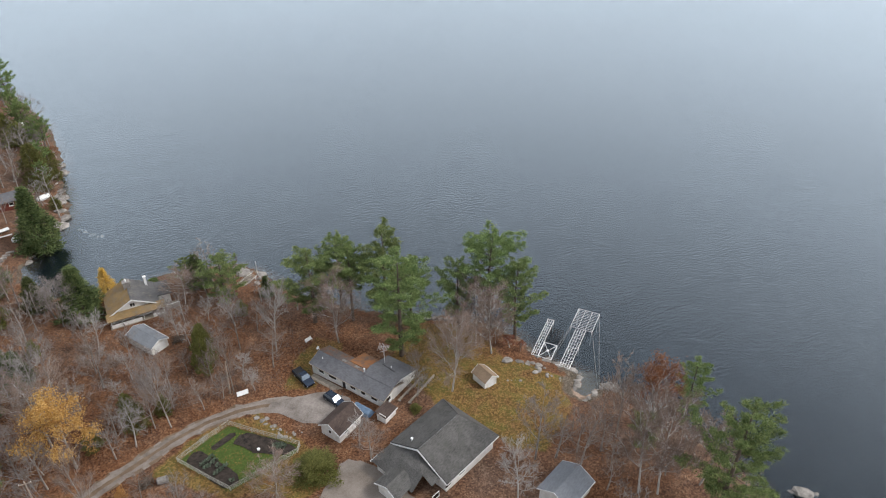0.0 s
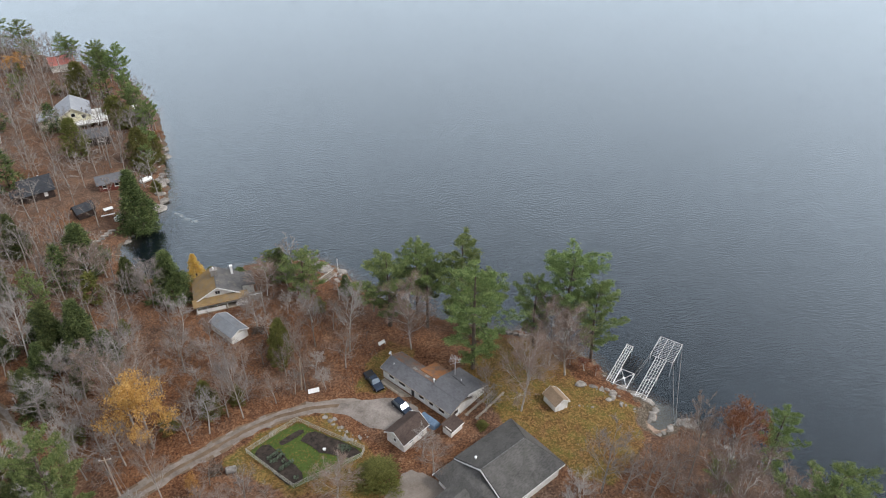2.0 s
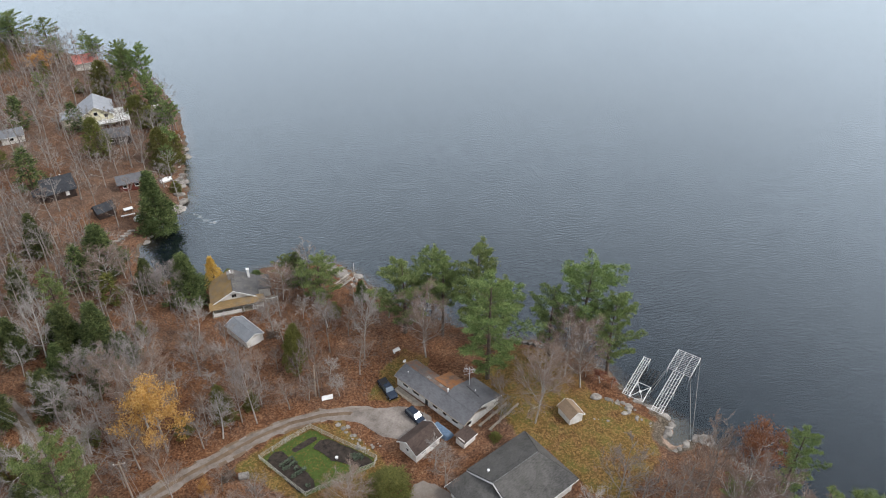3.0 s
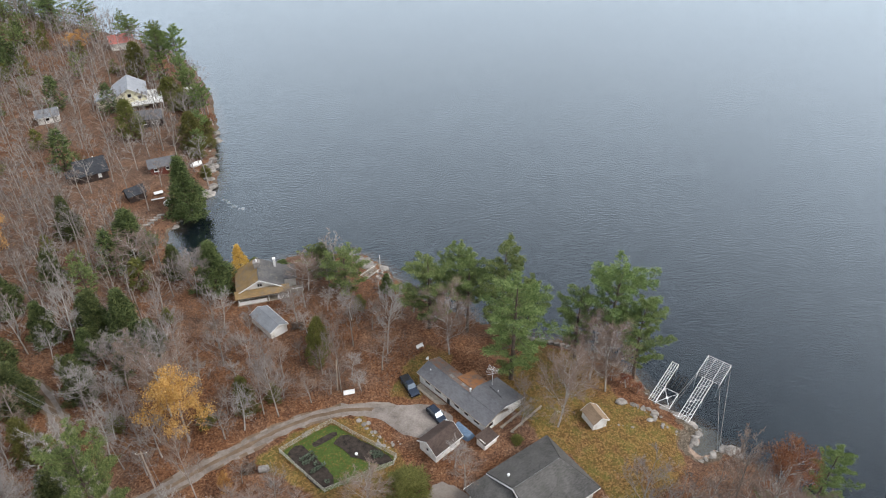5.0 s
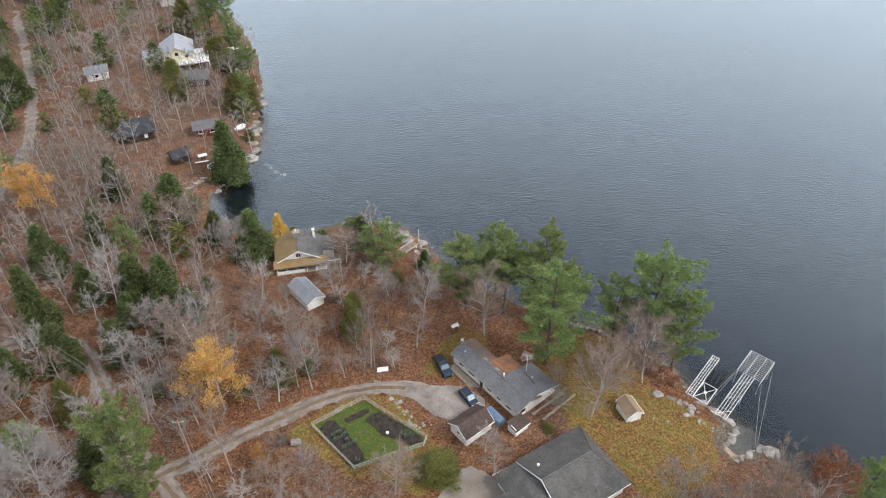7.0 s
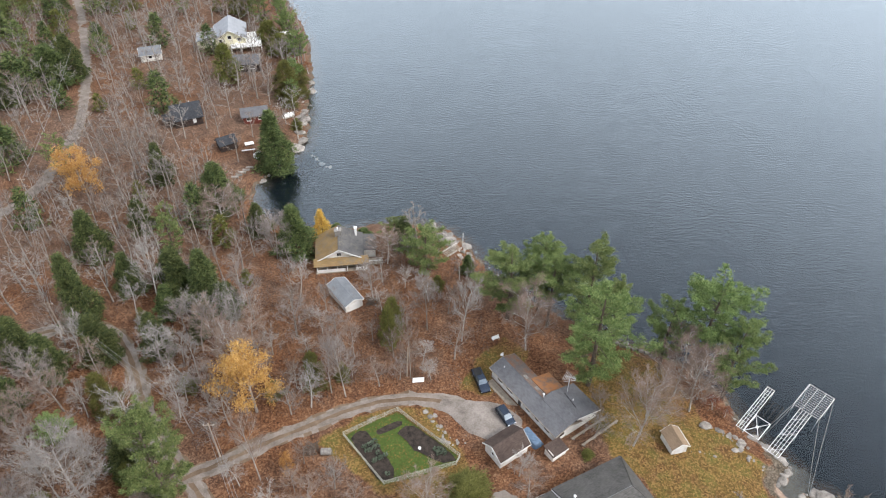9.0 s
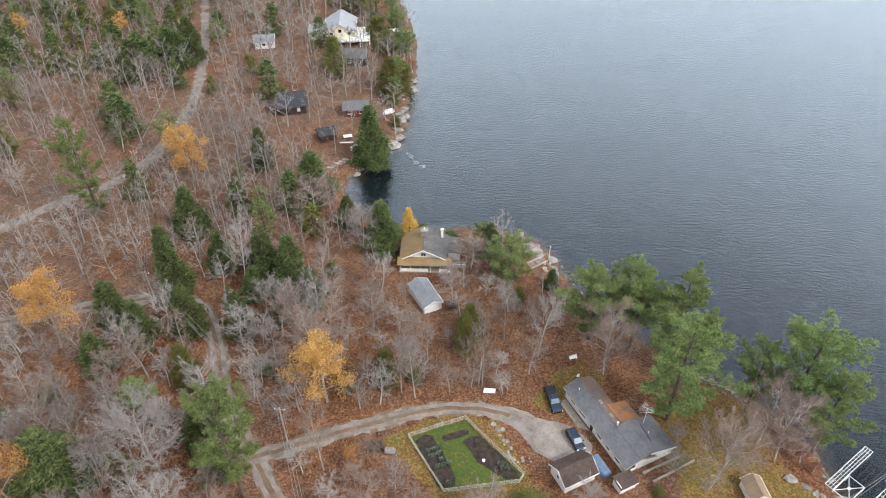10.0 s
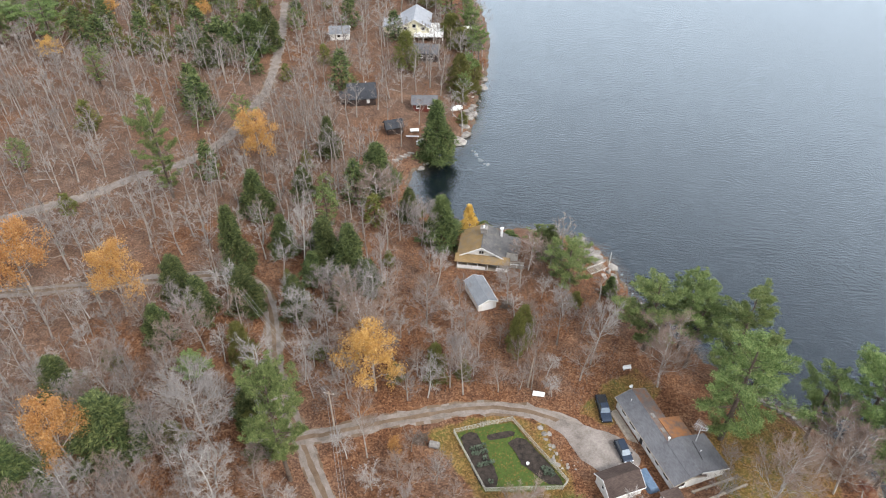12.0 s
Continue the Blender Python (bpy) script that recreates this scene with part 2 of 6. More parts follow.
M_REDWOOD = siding_mat("red_stained_boards", (0.1, 0.025, 0.018), (0.16, 0.045, 0.03), 4)
M_TRIM = plain("white_trim", (0.66, 0.66, 0.65), (0.8, 0.8, 0.79), 1, 8, 0.5, relief=0)
M_ROOF_GREY = shingle_mat("worn_grey_roofing", (0.09, 0.09, 0.098), (0.155, 0.155, 0.165), (0.075, 0.068, 0.065), 0.62)
M_ROOF_LEAF = shingle_mat("leaf_strewn_roofing", (0.1, 0.085, 0.08), (0.18, 0.15, 0.135), (0.2, 0.1, 0.055), 0.53, moss_scale=0.45)
M_ROOF_ORANGE = shingle_mat("roofing_deep_in_orange_leaves", (0.1, 0.08, 0.07), (0.17, 0.12, 0.09), (0.31, 0.135, 0.055), 0.47, moss_scale=0.7)
M_ROOF_BIG = shingle_mat("charcoal_shingles", (0.05, 0.048, 0.046), (0.125, 0.12, 0.114), (0.085, 0.085, 0.075), 0.6)
M_ROOF_BROWN = shingle_mat("brown_shingles", (0.05, 0.035, 0.03), (0.1, 0.075, 0.065))
M_ROOF_TAN = shingle_mat("tan_shingles", (0.19, 0.135, 0.09), (0.31, 0.225, 0.155))
M_ROOF_MOSS = shingle_mat("ochre_mossy_shingles", (0.165, 0.11, 0.052), (0.275, 0.185, 0.088), (0.17, 0.145, 0.115), 0.56)
M_ROOF_SLATE = shingle_mat("dark_patchy_shingles", (0.05, 0.05, 0.055), (0.14, 0.135, 0.13), (0.25, 0.22, 0.17), 0.62)
M_ROOF_PALE = shingle_mat("pale_grey_metal_roofing", (0.15, 0.16, 0.175), (0.235, 0.247, 0.265))
M_ROOF_METAL = shingle_mat("bright_metal_roofing", (0.24, 0.255, 0.28), (0.34, 0.355, 0.38))
M_ROOF_RED = shingle_mat("red_metal_roofing", (0.38, 0.13, 0.11), (0.5, 0.2, 0.17))
M_ROOF_BLACK = shingle_mat("black_shingles", (0.025, 0.027, 0.032), (0.07, 0.075, 0.085))
M_ALU = plain("painted_aluminium", (0.66, 0.66, 0.67), (0.82, 0.82, 0.82), 2, 10, 0.4, 0.1, 0.5, relief=0)
M_BLACK = plain("black_metal", (0.012, 0.012, 0.013), (0.03, 0.03, 0.032), 2, 10, 0.5, 0.2, relief=0)
M_WOOD = plain("weathered_wood", (0.2, 0.165, 0.13), (0.38, 0.33, 0.27), 2, 14, 0.9, vary=0.2)
M_FENCE = plain("silvered_fence_wood", (0.27, 0.265, 0.225), (0.44, 0.43, 0.37), 2, 12, 0.9, vary=0.2)
M_POLE = plain("pole_wood", (0.3, 0.24, 0.19), (0.45, 0.38, 0.31), 2, 14, 0.9)
M_CABLE = plain("cable", (0.2, 0.2, 0.2), (0.32, 0.32, 0.32), 2, 10, 0.6, relief=0)
M_STONE = plain("chimney_stone", (0.14, 0.13, 0.12), (0.3, 0.28, 0.26), 3, 9, 0.9, relief=0.05)
M_TARP = plain("blue_tarp", (0.075, 0.125, 0.2), (0.16, 0.23, 0.32), 0.8, 4, 0.5, relief=0.05)
M_CARBLUE = plain("dark_blue_car_paint", (0.025, 0.036, 0.056), (0.045, 0.06, 0.088), 1, 8, 0.2, 0.7, 0.6, relief=0)
# the pale blue base colour stands in for sky reflected in the panes
M_CARGLASS = plain("car_glass", (0.1, 0.13, 0.16), (0.17, 0.21, 0.25), 1, 8, 0.08, 0.5, 0.9, relief=0)
M_TYRE = plain("tyre_rubber", (0.012, 0.012, 0.012), (0.03, 0.03, 0.03), 3, 10, 0.9)
M_RIM = plain("wheel_alloy", (0.35, 0.35, 0.36), (0.5, 0.5, 0.5), 3, 10, 0.35, 0.8, relief=0)
M_LAMP = plain("headlamp_lens", (0.6, 0.62, 0.64), (0.75, 0.76, 0.78), 3, 10, 0.15, relief=0)
M_VEG = leaf_mat("garden_greens", (0.045, 0.065, 0.04), (0.085, 0.11, 0.075), (0.14, 0.165, 0.12))

# ---- mesh helpers ----


def mesh_of(name, verts, faces, materials, index=None):
    me = bpy.data.meshes.new(name)
    me.from_pydata([tuple(map(float, v)) for v in verts], [], [tuple(map(int, f)) for f in faces])
    for m in (materials if isinstance(materials, (list, tuple)) else [materials]):
        me.materials.append(m)
    if index is not None:
        me.polygons.foreach_set("material_index", index)
    me.update()
    return me


def part(name, geo, material, parent, label=""):
    """Links one (verts, faces) as one mesh object under a thing or a part."""
    ob = new(name, geo if isinstance(geo, bpy.types.Mesh) else mesh_of(name, geo[0], geo[1], material))
    ob.parent = parent
    return tagged(ob, label) if label else ob


def thing(name, m, label, category, group="", kind=""):
    ob = new(name)
    ob.matrix_world = m
    return tagged(ob, label, category, group, kind)


def joined(*geos):
    vs, fs = [], []
    for v, f in geos:
        k = len(vs)
        vs += list(v)
        fs += [tuple(i + k for i in q) for q in f]
    return vs, fs


def box(x0, y0, z0, x1, y1, z1, bev=0.0):
    if bev:
        b = bev
        vs = [(x, y, z) for z, s in ((z0, 0), (z1 - b, 0), (z1, b)) for x, y in ((x0 + s, y0 + s), (x1 - s, y0 + s), (x1 - s, y1 - s), (x0 + s, y1 - s))]
        fs = [(3, 2, 1, 0), (8, 9, 10, 11)]
        for k in (0, 4):
            fs += [(k + i, k + (i + 1) % 4, k + 4 + (i + 1) % 4, k + 4 + i) for i in range(4)]
        return vs, fs
    vs = [(x, y, z) for z in (z0, z1) for x, y in ((x0, y0), (x1, y0), (x1, y1), (x0, y1))]
    return vs, [(3, 2, 1, 0), (4, 5, 6, 7)] + [(i, (i + 1) % 4, 4 + (i + 1) % 4, 4 + i) for i in range(4)]


def slab(pts, thick):
    """A flat polygon given its corners, counter-clockwise from above, with its thickness below."""
    pts = [Vector(p) for p in pts]
    n = (pts[1] - pts[0]).cross(pts[2] - pts[0]).normalized() * thick
    k = len(pts)
    vs = [tuple(p) for p in pts] + [tuple(p - n) for p in pts]
    return vs, [tuple(range(k)), tuple(range(2 * k - 1, k - 1, -1))] + [(i, i + k, (i + 1) % k + k, (i + 1) % k) for i in range(k)]


def upright(a, b, profile, thick):
    """A wall from a to b (x, y) with a profile of (distance, height), its thickness to the left."""
    a, b = Vector(a), Vector(b)
    d = (b - a).normalized()
    n = Vector((-d.y, d.x)) * thick
    k = len(profile)
    vs = [(a.x + d.x * s, a.y + d.y * s, z) for s, z in profile] + [(a.x + d.x * s + n.x, a.y + d.y * s + n.y, z) for s, z in profile]
    return vs, [tuple(range(k)), tuple(range(2 * k - 1, k - 1, -1))] + [(i, i + k, (i + 1) % k + k, (i + 1) % k) for i in range(k)]


def tube(path, radii, sides=5, cap=True):
    vs, fs = [], []
    path = [Vector(p) for p in path]
    for i, p in enumerate(path):
        d = (path[min(i + 1, len(path) - 1)] - path[max(i - 1, 0)]).normalized()
        a = d.cross(Vector((0.31, 0.95, 0.05)) if abs(d.z) > 0.5 else Vector((0, 0, 1))).normalized()
        b = d.cross(a)
        for k in range(sides):
            w = 2 * math.pi * k / sides
            vs.append(tuple(p + (a * math.cos(w) + b * math.sin(w)) * radii[i]))
    for i in range(len(path) - 1):
        for k in range(sides):
            k2 = (k + 1) % sides
            fs.append((i * sides + k, i * sides + k2, (i + 1) * sides + k2, (i + 1) * sides + k))
    if cap:
        fs += [tuple(range(sides - 1, -1, -1)), tuple(range(len(vs) - sides, len(vs)))]
    return vs, fs


def bar(a, b, w):
    return tube([a, b], [w, w], 4)


# ---- the plan: shoreline, heights ----
SHORE = np.array([(-330, 470), (-170, 392), (-112, 352), (-76, 322), (-57, 302), (-48.5, 287), (-39, 262), (-34.6, 240), (-32.8, 228), (-32.9, 218), (-31.7, 206),
                  (-30.3, 197), (-30.5, 189), (-34, 181.5), (-38, 173.5), (-41, 167), (-39.5, 159), (-33, 152.5), (-26, 149), (-18.6, 149),
                  (-11, 151), (-4, 152.2), (3, 151), (9, 148.5), (12.5, 144.2), (14.8, 139.5), (18, 133), (24, 126), (32, 119.5), (38, 115.5)])
SHORE = np.vstack([SHORE, np.array([(42.2, 113), (48, 110.3), (55, 104.5), (59.5, 98), (60, 92), (63.5, 86), (65.8, 83.5), (64.6, 81.2), (62, 80.4),
                  (62.6, 77.6), (66, 78.4), (69.5, 77.6), (73, 71), (76, 64), (78, 55), (78.5, 46), (76, 30), (70, 8), (58, -50), (30, -250), (-60, -900)])])
LAND = np.vstack([SHORE, np.array([(-3800, -1500), (-3800, 1500), (-900, 800)])])


def inside(poly, x, y):
    x, y = np.asarray(x, float), np.asarray(y, float)
    c = np.zeros(x.shape, bool)
    for (x0, y0), (x1, y1) in zip(poly, np.roll(poly, -1, 0)):
        if y0 != y1:
            c ^= ((y0 > y) != (y1 > y)) & (x < (x1 - x0) * (y - y0) / (y1 - y0) + x0)
    return c


def near(line, x, y, closed=False):
    x, y = np.asarray(x, float), np.asarray(y, float)
    line = np.asarray(line, float)
    best = np.full(x.shape, 1e9)
    ends = np.roll(line, -1, 0) if closed else line[1:]
    for (x0, y0), (x1, y1) in zip(line, ends):
        dx, dy = x1 - x0, y1 - y0
        s = np.clip(((x - x0) * dx + (y - y0) * dy) / (dx * dx + dy * dy + 1e-9), 0, 1)
        best = np.minimum(best, np.hypot(x - x0 - s * dx, y - y0 - s * dy))
    return best


def shore_gap(x, y):
    """Metres inland from the water's edge; negative in the lake."""
    d = near(LAND, x, y, True)
    wob = 0.5 * np.sin(np.asarray(x) * 0.9) * np.cos(np.asarray(y) * 1.1) + 0.35 * np.sin(np.asarray(x) * 2.3 + np.asarray(y) * 1.7)
    return np.where(inside(LAND, x, y), d, -d) + np.clip(wob, -0.7, 0.7)


def height(x, y):
    x, y = np.asarray(x, float), np.asarray(y, float)
    d = shore_gap(x, y)
    beach = np.exp(-((x - 63) ** 2 + (y - 79.5) ** 2) / 30)
    bank = np.clip(d / 1.6, 0, 1) * 0.55 * (1 - beach) + 2.75 * (1 - np.exp(-(np.maximum(d, 0) / 11) ** 1.4))
    roll = (0.22 * np.sin(x * 0.11 + 1) * np.cos(y * 0.09) + 0.1 * np.sin(x * 0.31) * np.sin(y * 0.37 + 2)) * np.clip(d / 14, 0, 1)
    hill = 5.0 * np.clip((np.maximum(d, 0) - 75) / 150, 0, 1) ** 1.3
    bed = -np.minimum(np.maximum(-d, 0) * (0.22 - 0.17 * beach), 4.5)
    return np.where(d > 0, bank + roll + hill, bed)


def gz(x, y):
    return float(height(np.array([x]), np.array([y]))[0])


HU, HV = (0.547, -0.837), (0.837, 0.547)          # the long house's own directions


def local_turn(x, y, ux, uy, z=None):
    """A pose at (x, y) on the ground whose x axis runs along (ux, uy)."""
    return pose(x, y, gz(x, y) if z is None else z, 0, 0, math.degrees(math.atan2(uy, ux)))


GARDEN = [(-11, 89.4), (-1.7, 94.4), (9.0, 84.6), (8.3, 83.2), (-3.6, 79.9)]
DRIVE = [(-37, 81.6), (-34.1, 83), (-30.5, 84.8), (-25.4, 87.6), (-21, 89.8), (-17.2, 91.6), (-12.7, 93.8), (-6.9, 95.9), (-1.4, 97.0), (3.3, 96.9), (8.5, 95.8), (12, 94)]
TRACK = [(-125, 95), (-105, 102), (-92, 107), (-85.2, 109.6), (-79.8, 111.8), (-73.3, 114.5), (-67.5, 116), (-62.1, 115.8), (-57.9, 113.7), (-53.9, 108.7), (-50.7, 103.2),
         (-47.4, 96.6), (-42.8, 89.7), (-36.5, 82.6), (-32.6, 78), (-28, 72.7), (-20, 62), (-8, 48)]
ROAD = [(-180, 85), (-150, 104), (-128.1, 120.7), (-122.9, 125.8), (-114.3, 133.4), (-107, 143.9), (-97.4, 155), (-93.6, 166.7), (-93.7, 180.9), (-94.8, 194.7), (-100.3, 215.1), (-107.1, 233.9), (-118, 262), (-135, 300)]
PAD = [(6.5, 96.8), (10.5, 96.5), (16.5, 95.4), (20.3, 92), (19.6, 89.6), (16.5, 87.5), (12.8, 88.4), (10, 90.2), (8, 93), (5.5, 95)]
FORECOURT = [(9, 72), (15, 78), (19.5, 75.5), (24, 66), (30, 55), (20, 52), (10, 62)]
LAWN = [(29.5, 98), (40, 109.5), (48, 106.5), (52, 99), (52.5, 92), (58, 88), (61.5, 83), (58, 74), (48, 67), (43, 70), (39, 80), (35, 84), (33, 90)]
LAWN_B = [(9.5, 99), (13, 106), (19, 112), (24, 108), (20, 103), (16, 104.5), (15.5, 97)]
SHOULDER = [(-16, 88.5), (-8, 93.6), (-2, 95.6), (4, 95.4), (5, 92.5), (10.6, 84.5), (9.5, 80), (12, 76), (7, 73), (2, 77), (-4, 78), (-9, 82.5)]

# ---- ground: one sheet, finer near the houses ----


def spread(a, b, step, far):
    mid = list(np.arange(a, b + 0.01, step))
    lo, hi, s = [], [], step
    x = a
    while x > -far:
        s *= 1.22
        x -= s
        lo.append(x)
    s, x = step, b
    while x < far:
        s *= 1.22
        x += s
        hi.append(x)
    return np.array(lo[::-1] + mid + hi)


def build_ground():
    xs = np.unique(np.concatenate([spread(-128, 92, 1.0, 3600)]))
    ys = np.unique(np.concatenate([spread(42, 232, 1.0, 3600)]))
    gx, gy = np.meshgrid(xs, ys)
    x, y = gx.ravel(), gy.ravel()
    z = height(x, y)
    nx, ny = len(xs), len(ys)
    i = np.arange(nx * ny).reshape(ny, nx)
    quads = np.stack([i[:-1, :-1], i[:-1, 1:], i[1:, 1:], i[1:, :-1]], -1).reshape(-1, 4)
    me = bpy.data.meshes.new("ground")
    me.vertices.add(nx * ny)
    me.vertices.foreach_set("co", np.stack([x, y, z], 1).ravel())
    me.loops.add(quads.size)
    me.loops.foreach_set("vertex_index", quads.ravel())
    me.polygons.add(len(quads))
    me.polygons.foreach_set("loop_start", np.arange(0, quads.size, 4))
    me.polygons.foreach_set("loop_total", np.full(len(quads), 4))
    me.update(calc_edges=True)
    me.validate()

    def soft(poly, w=1.0):
        poly = np.array(poly, float)
        d = near(poly, x, y, True)
        return np.clip(0.5 + np.where(inside(poly, x, y), d, -d) / (2 * w), 0, 1)
    lawn = np.maximum(soft(LAWN, 1.5), soft(LAWN_B, 1.5)) * np.clip((shore_gap(x, y) - 0.5) / 2, 0, 1)
    lawn = np.maximum(lawn, soft(SHOULDER, 1.5) * 0.95)
    fresh = soft(GARDEN, 0.8)
    edge = np.clip(1 - np.abs(shore_gap(x, y) - 0.2) / 1.6, 0, 1) * 0.75 + np.exp(-((x - 64) ** 2 + (y - 79.8) ** 2) / 22)
    col = np.stack([lawn, fresh, np.clip(edge, 0, 1), np.ones_like(x)], 1)
    layer = me.color_attributes.new("zone", "FLOAT_COLOR", "POINT")
    layer.data.foreach_set("color", col.ravel())
    old = np.clip((np.hypot(x + 5, y - 103) - 45) / 60, 0, 1)          # older, greyer leaves deeper in the woods
    sand = np.exp(-(((x - 65.2) * 0.8 + (y - 80.4) * 0.6) ** 2 / 26 + ((y - 80.4) * 0.8 - (x - 65.2) * 0.6) ** 2 / 7))
    layer = me.color_attributes.new("cover", "FLOAT_COLOR", "POINT")
    layer.data.foreach_set("color", np.stack([old, sand, old, np.ones_like(x)], 1).ravel())
    me.polygons.foreach_set("use_smooth", np.ones(len(quads), bool))
    me.materials.append(M_GROUND)
    return tagged(new("ground", me), "forest floor of rust-brown fallen leaves with patches of lawn", "ground", kind="structure")


build_ground()
wv = [(-3500, -3500, 0), (3500, -3500, 0), (3500, 3500, 0), (-3500, 3500, 0)]
tagged(new("water", mesh_of("water", wv, [(0, 1, 2, 3)], M_WATER)), "grey-blue lake with fine wind ripples under cloud", "lake", kind="structure")


def resample(line, step):
    line = np.array(line, float)
    out = []
    n = len(line)
    for i in range(n - 1):
        p0, p1, p2, p3 = line[max(i - 1, 0)], line[i], line[i + 1], line[min(i + 2, n - 1)]
        k = max(2, int(np.linalg.norm(p2 - p1) / step))
        for t in np.arange(k) / k:
            out.append(0.5 * (2 * p1 + (p2 - p0) * t + (2 * p0 - 5 * p1 + 4 * p2 - p3) * t * t + (3 * p1 - p0 - 3 * p2 + p3) * t ** 3))
    out.append(line[-1])
    return np.array(out)


def build_road(name, line, width, label, lift=0.05, crown=True, seed=1):
    """A draped strip: verge, rut, crown, rut, verge, with ragged edges."""
    rnd = random.Random(seed)
    pts = resample(line, 1.2)
    tan = np.gradient(pts, axis=0)
    tan /= np.linalg.norm(tan, axis=1)[:, None] + 1e-9
    nor = np.stack([-tan[:, 1], tan[:, 0]], 1)
    rows = [-0.5, -0.38, -0.12, 0.12, 0.38, 0.5]
    vs, fs, mi = [], [], []
    for p, n in zip(pts, nor):
        wob = [rnd.uniform(-0.13, 0.13) if abs(r) > 0.45 else rnd.uniform(-0.04, 0.04) for r in rows]
        for r, w in zip(rows, wob):
            q = p + n * (r + w) * width
            vs.append((q[0], q[1], gz(*q) + lift - (0.03 if abs(r) > 0.45 else 0)))
    k = len(rows)
    for i in range(len(pts) - 1):
        for j in range(k - 1):
            fs.append((i * k + j, (i + 1) * k + j, (i + 1) * k + j + 1, i * k + j + 1)[::-1])
            mi.append((2 if rnd.random() < 0.6 else 0) if j in (0, 4) else (2 if j == 2 and crown else 1))
    me = mesh_of(name, vs, fs, [M_ROAD, M_RUT, M_VERGE], mi)
    me.polygons.foreach_set("use_smooth", [True] * len(fs))
    return tagged(new(name, me), label, "road", kind="structure")


build_road("driveway", DRIVE, 3.3, "two-rut gravel drive curving past the garden", 0.06, seed=2)
build_road("track", TRACK, 3.4, "narrow gravel track bending through bare woods", 0.05, seed=3)
build_road("road", ROAD, 3.5, "pale dirt road through leafless woods", 0.05, crown=False, seed=4)


def patch(name, poly, material, label, lift, category="ground", ragged=0.25, seed=5, kind="structure"):
    """A draped patch with a ragged edge."""
    rnd = random.Random(seed)
    edge = resample(list(poly) + [poly[0]], 0.9)[:-1]
    c = edge.mean(0)
    rings = (1.0, 0.75, 0.5, 0.25)
    vs = []
    for r in rings:
        for p in edge:
            q = c + (p - c) * (r if r < 1 else 1 + rnd.uniform(-ragged, ragged) / 8)
            vs.append((q[0], q[1], gz(*q) + lift))
    vs.append((c[0], c[1], gz(*c) + lift))
    n = len(edge)
    fs = []
    for k in range(len(rings) - 1):
        fs += [(k * n + i, k * n + (i + 1) % n, (k + 1) * n + (i + 1) % n, (k + 1) * n + i) for i in range(n)]
    fs += [((len(rings) - 1) * n + i, (len(rings) - 1) * n + (i + 1) % n, len(vs) - 1) for i in range(n)]
    me = mesh_of(name, vs, fs, material)
    return tagged(new(name, me), label, category, kind=kind)


patch("parking_pad", PAD, M_PAD, "pale gravel parking area beside the long house", 0.075)
patch("forecourt", FORECOURT, M_ROAD, "beige gravel forecourt of the hipped house", 0.05)

# ---- buildings ----
FOOT = []          # ground circles (x, y, r) kept free of trees


def keep_clear(x, y, r):
    FOOT.append((x, y, r))


def window(parent, side, s, z, w, h, L, D, name="window", material=None):
    """A window or door on one side of a house: frame with four bars, sill and pane."""
    o, d, n = {"front": ((0, 0), (1, 0), (0, -1)), "back": ((L, D), (-1, 0), (0, 1)), "left": ((0, D), (0, -1), (-1, 0)), "right": ((L, 0), (0, 1), (1, 0))}[side]

    def bx(s0, z0, s1, z1, deep):
        a = (o[0] + d[0] * s0 - n[0] * 0.03, o[1] + d[1] * s0 - n[1] * 0.03)
        b = (o[0] + d[0] * s1 + n[0] * deep, o[1] + d[1] * s1 + n[1] * deep)
        return box(min(a[0], b[0]), min(a[1], b[1]), z0, max(a[0], b[0]), max(a[1], b[1]), z1)
    f = 0.09
    fr = joined(bx(s, z, s + w, z + f, 0.06), bx(s, z + h - f, s + w, z + h, 0.06), bx(s, z + f, s + f, z + h - f, 0.06), bx(s + w - f, z + f, s + w, z + h - f, 0.06))
    win = part(name, fr, M_TRIM, parent)
    part("pane" if material is None else "panel", bx(s + f, z + f, s + w - f, z + h - f, 0.025), material or M_GLASS, win)
    if name == "window":
        part("sill", bx(s - 0.06, z - 0.07, s + w + 0.06, z, 0.1), M_TRIM, win)
    return win


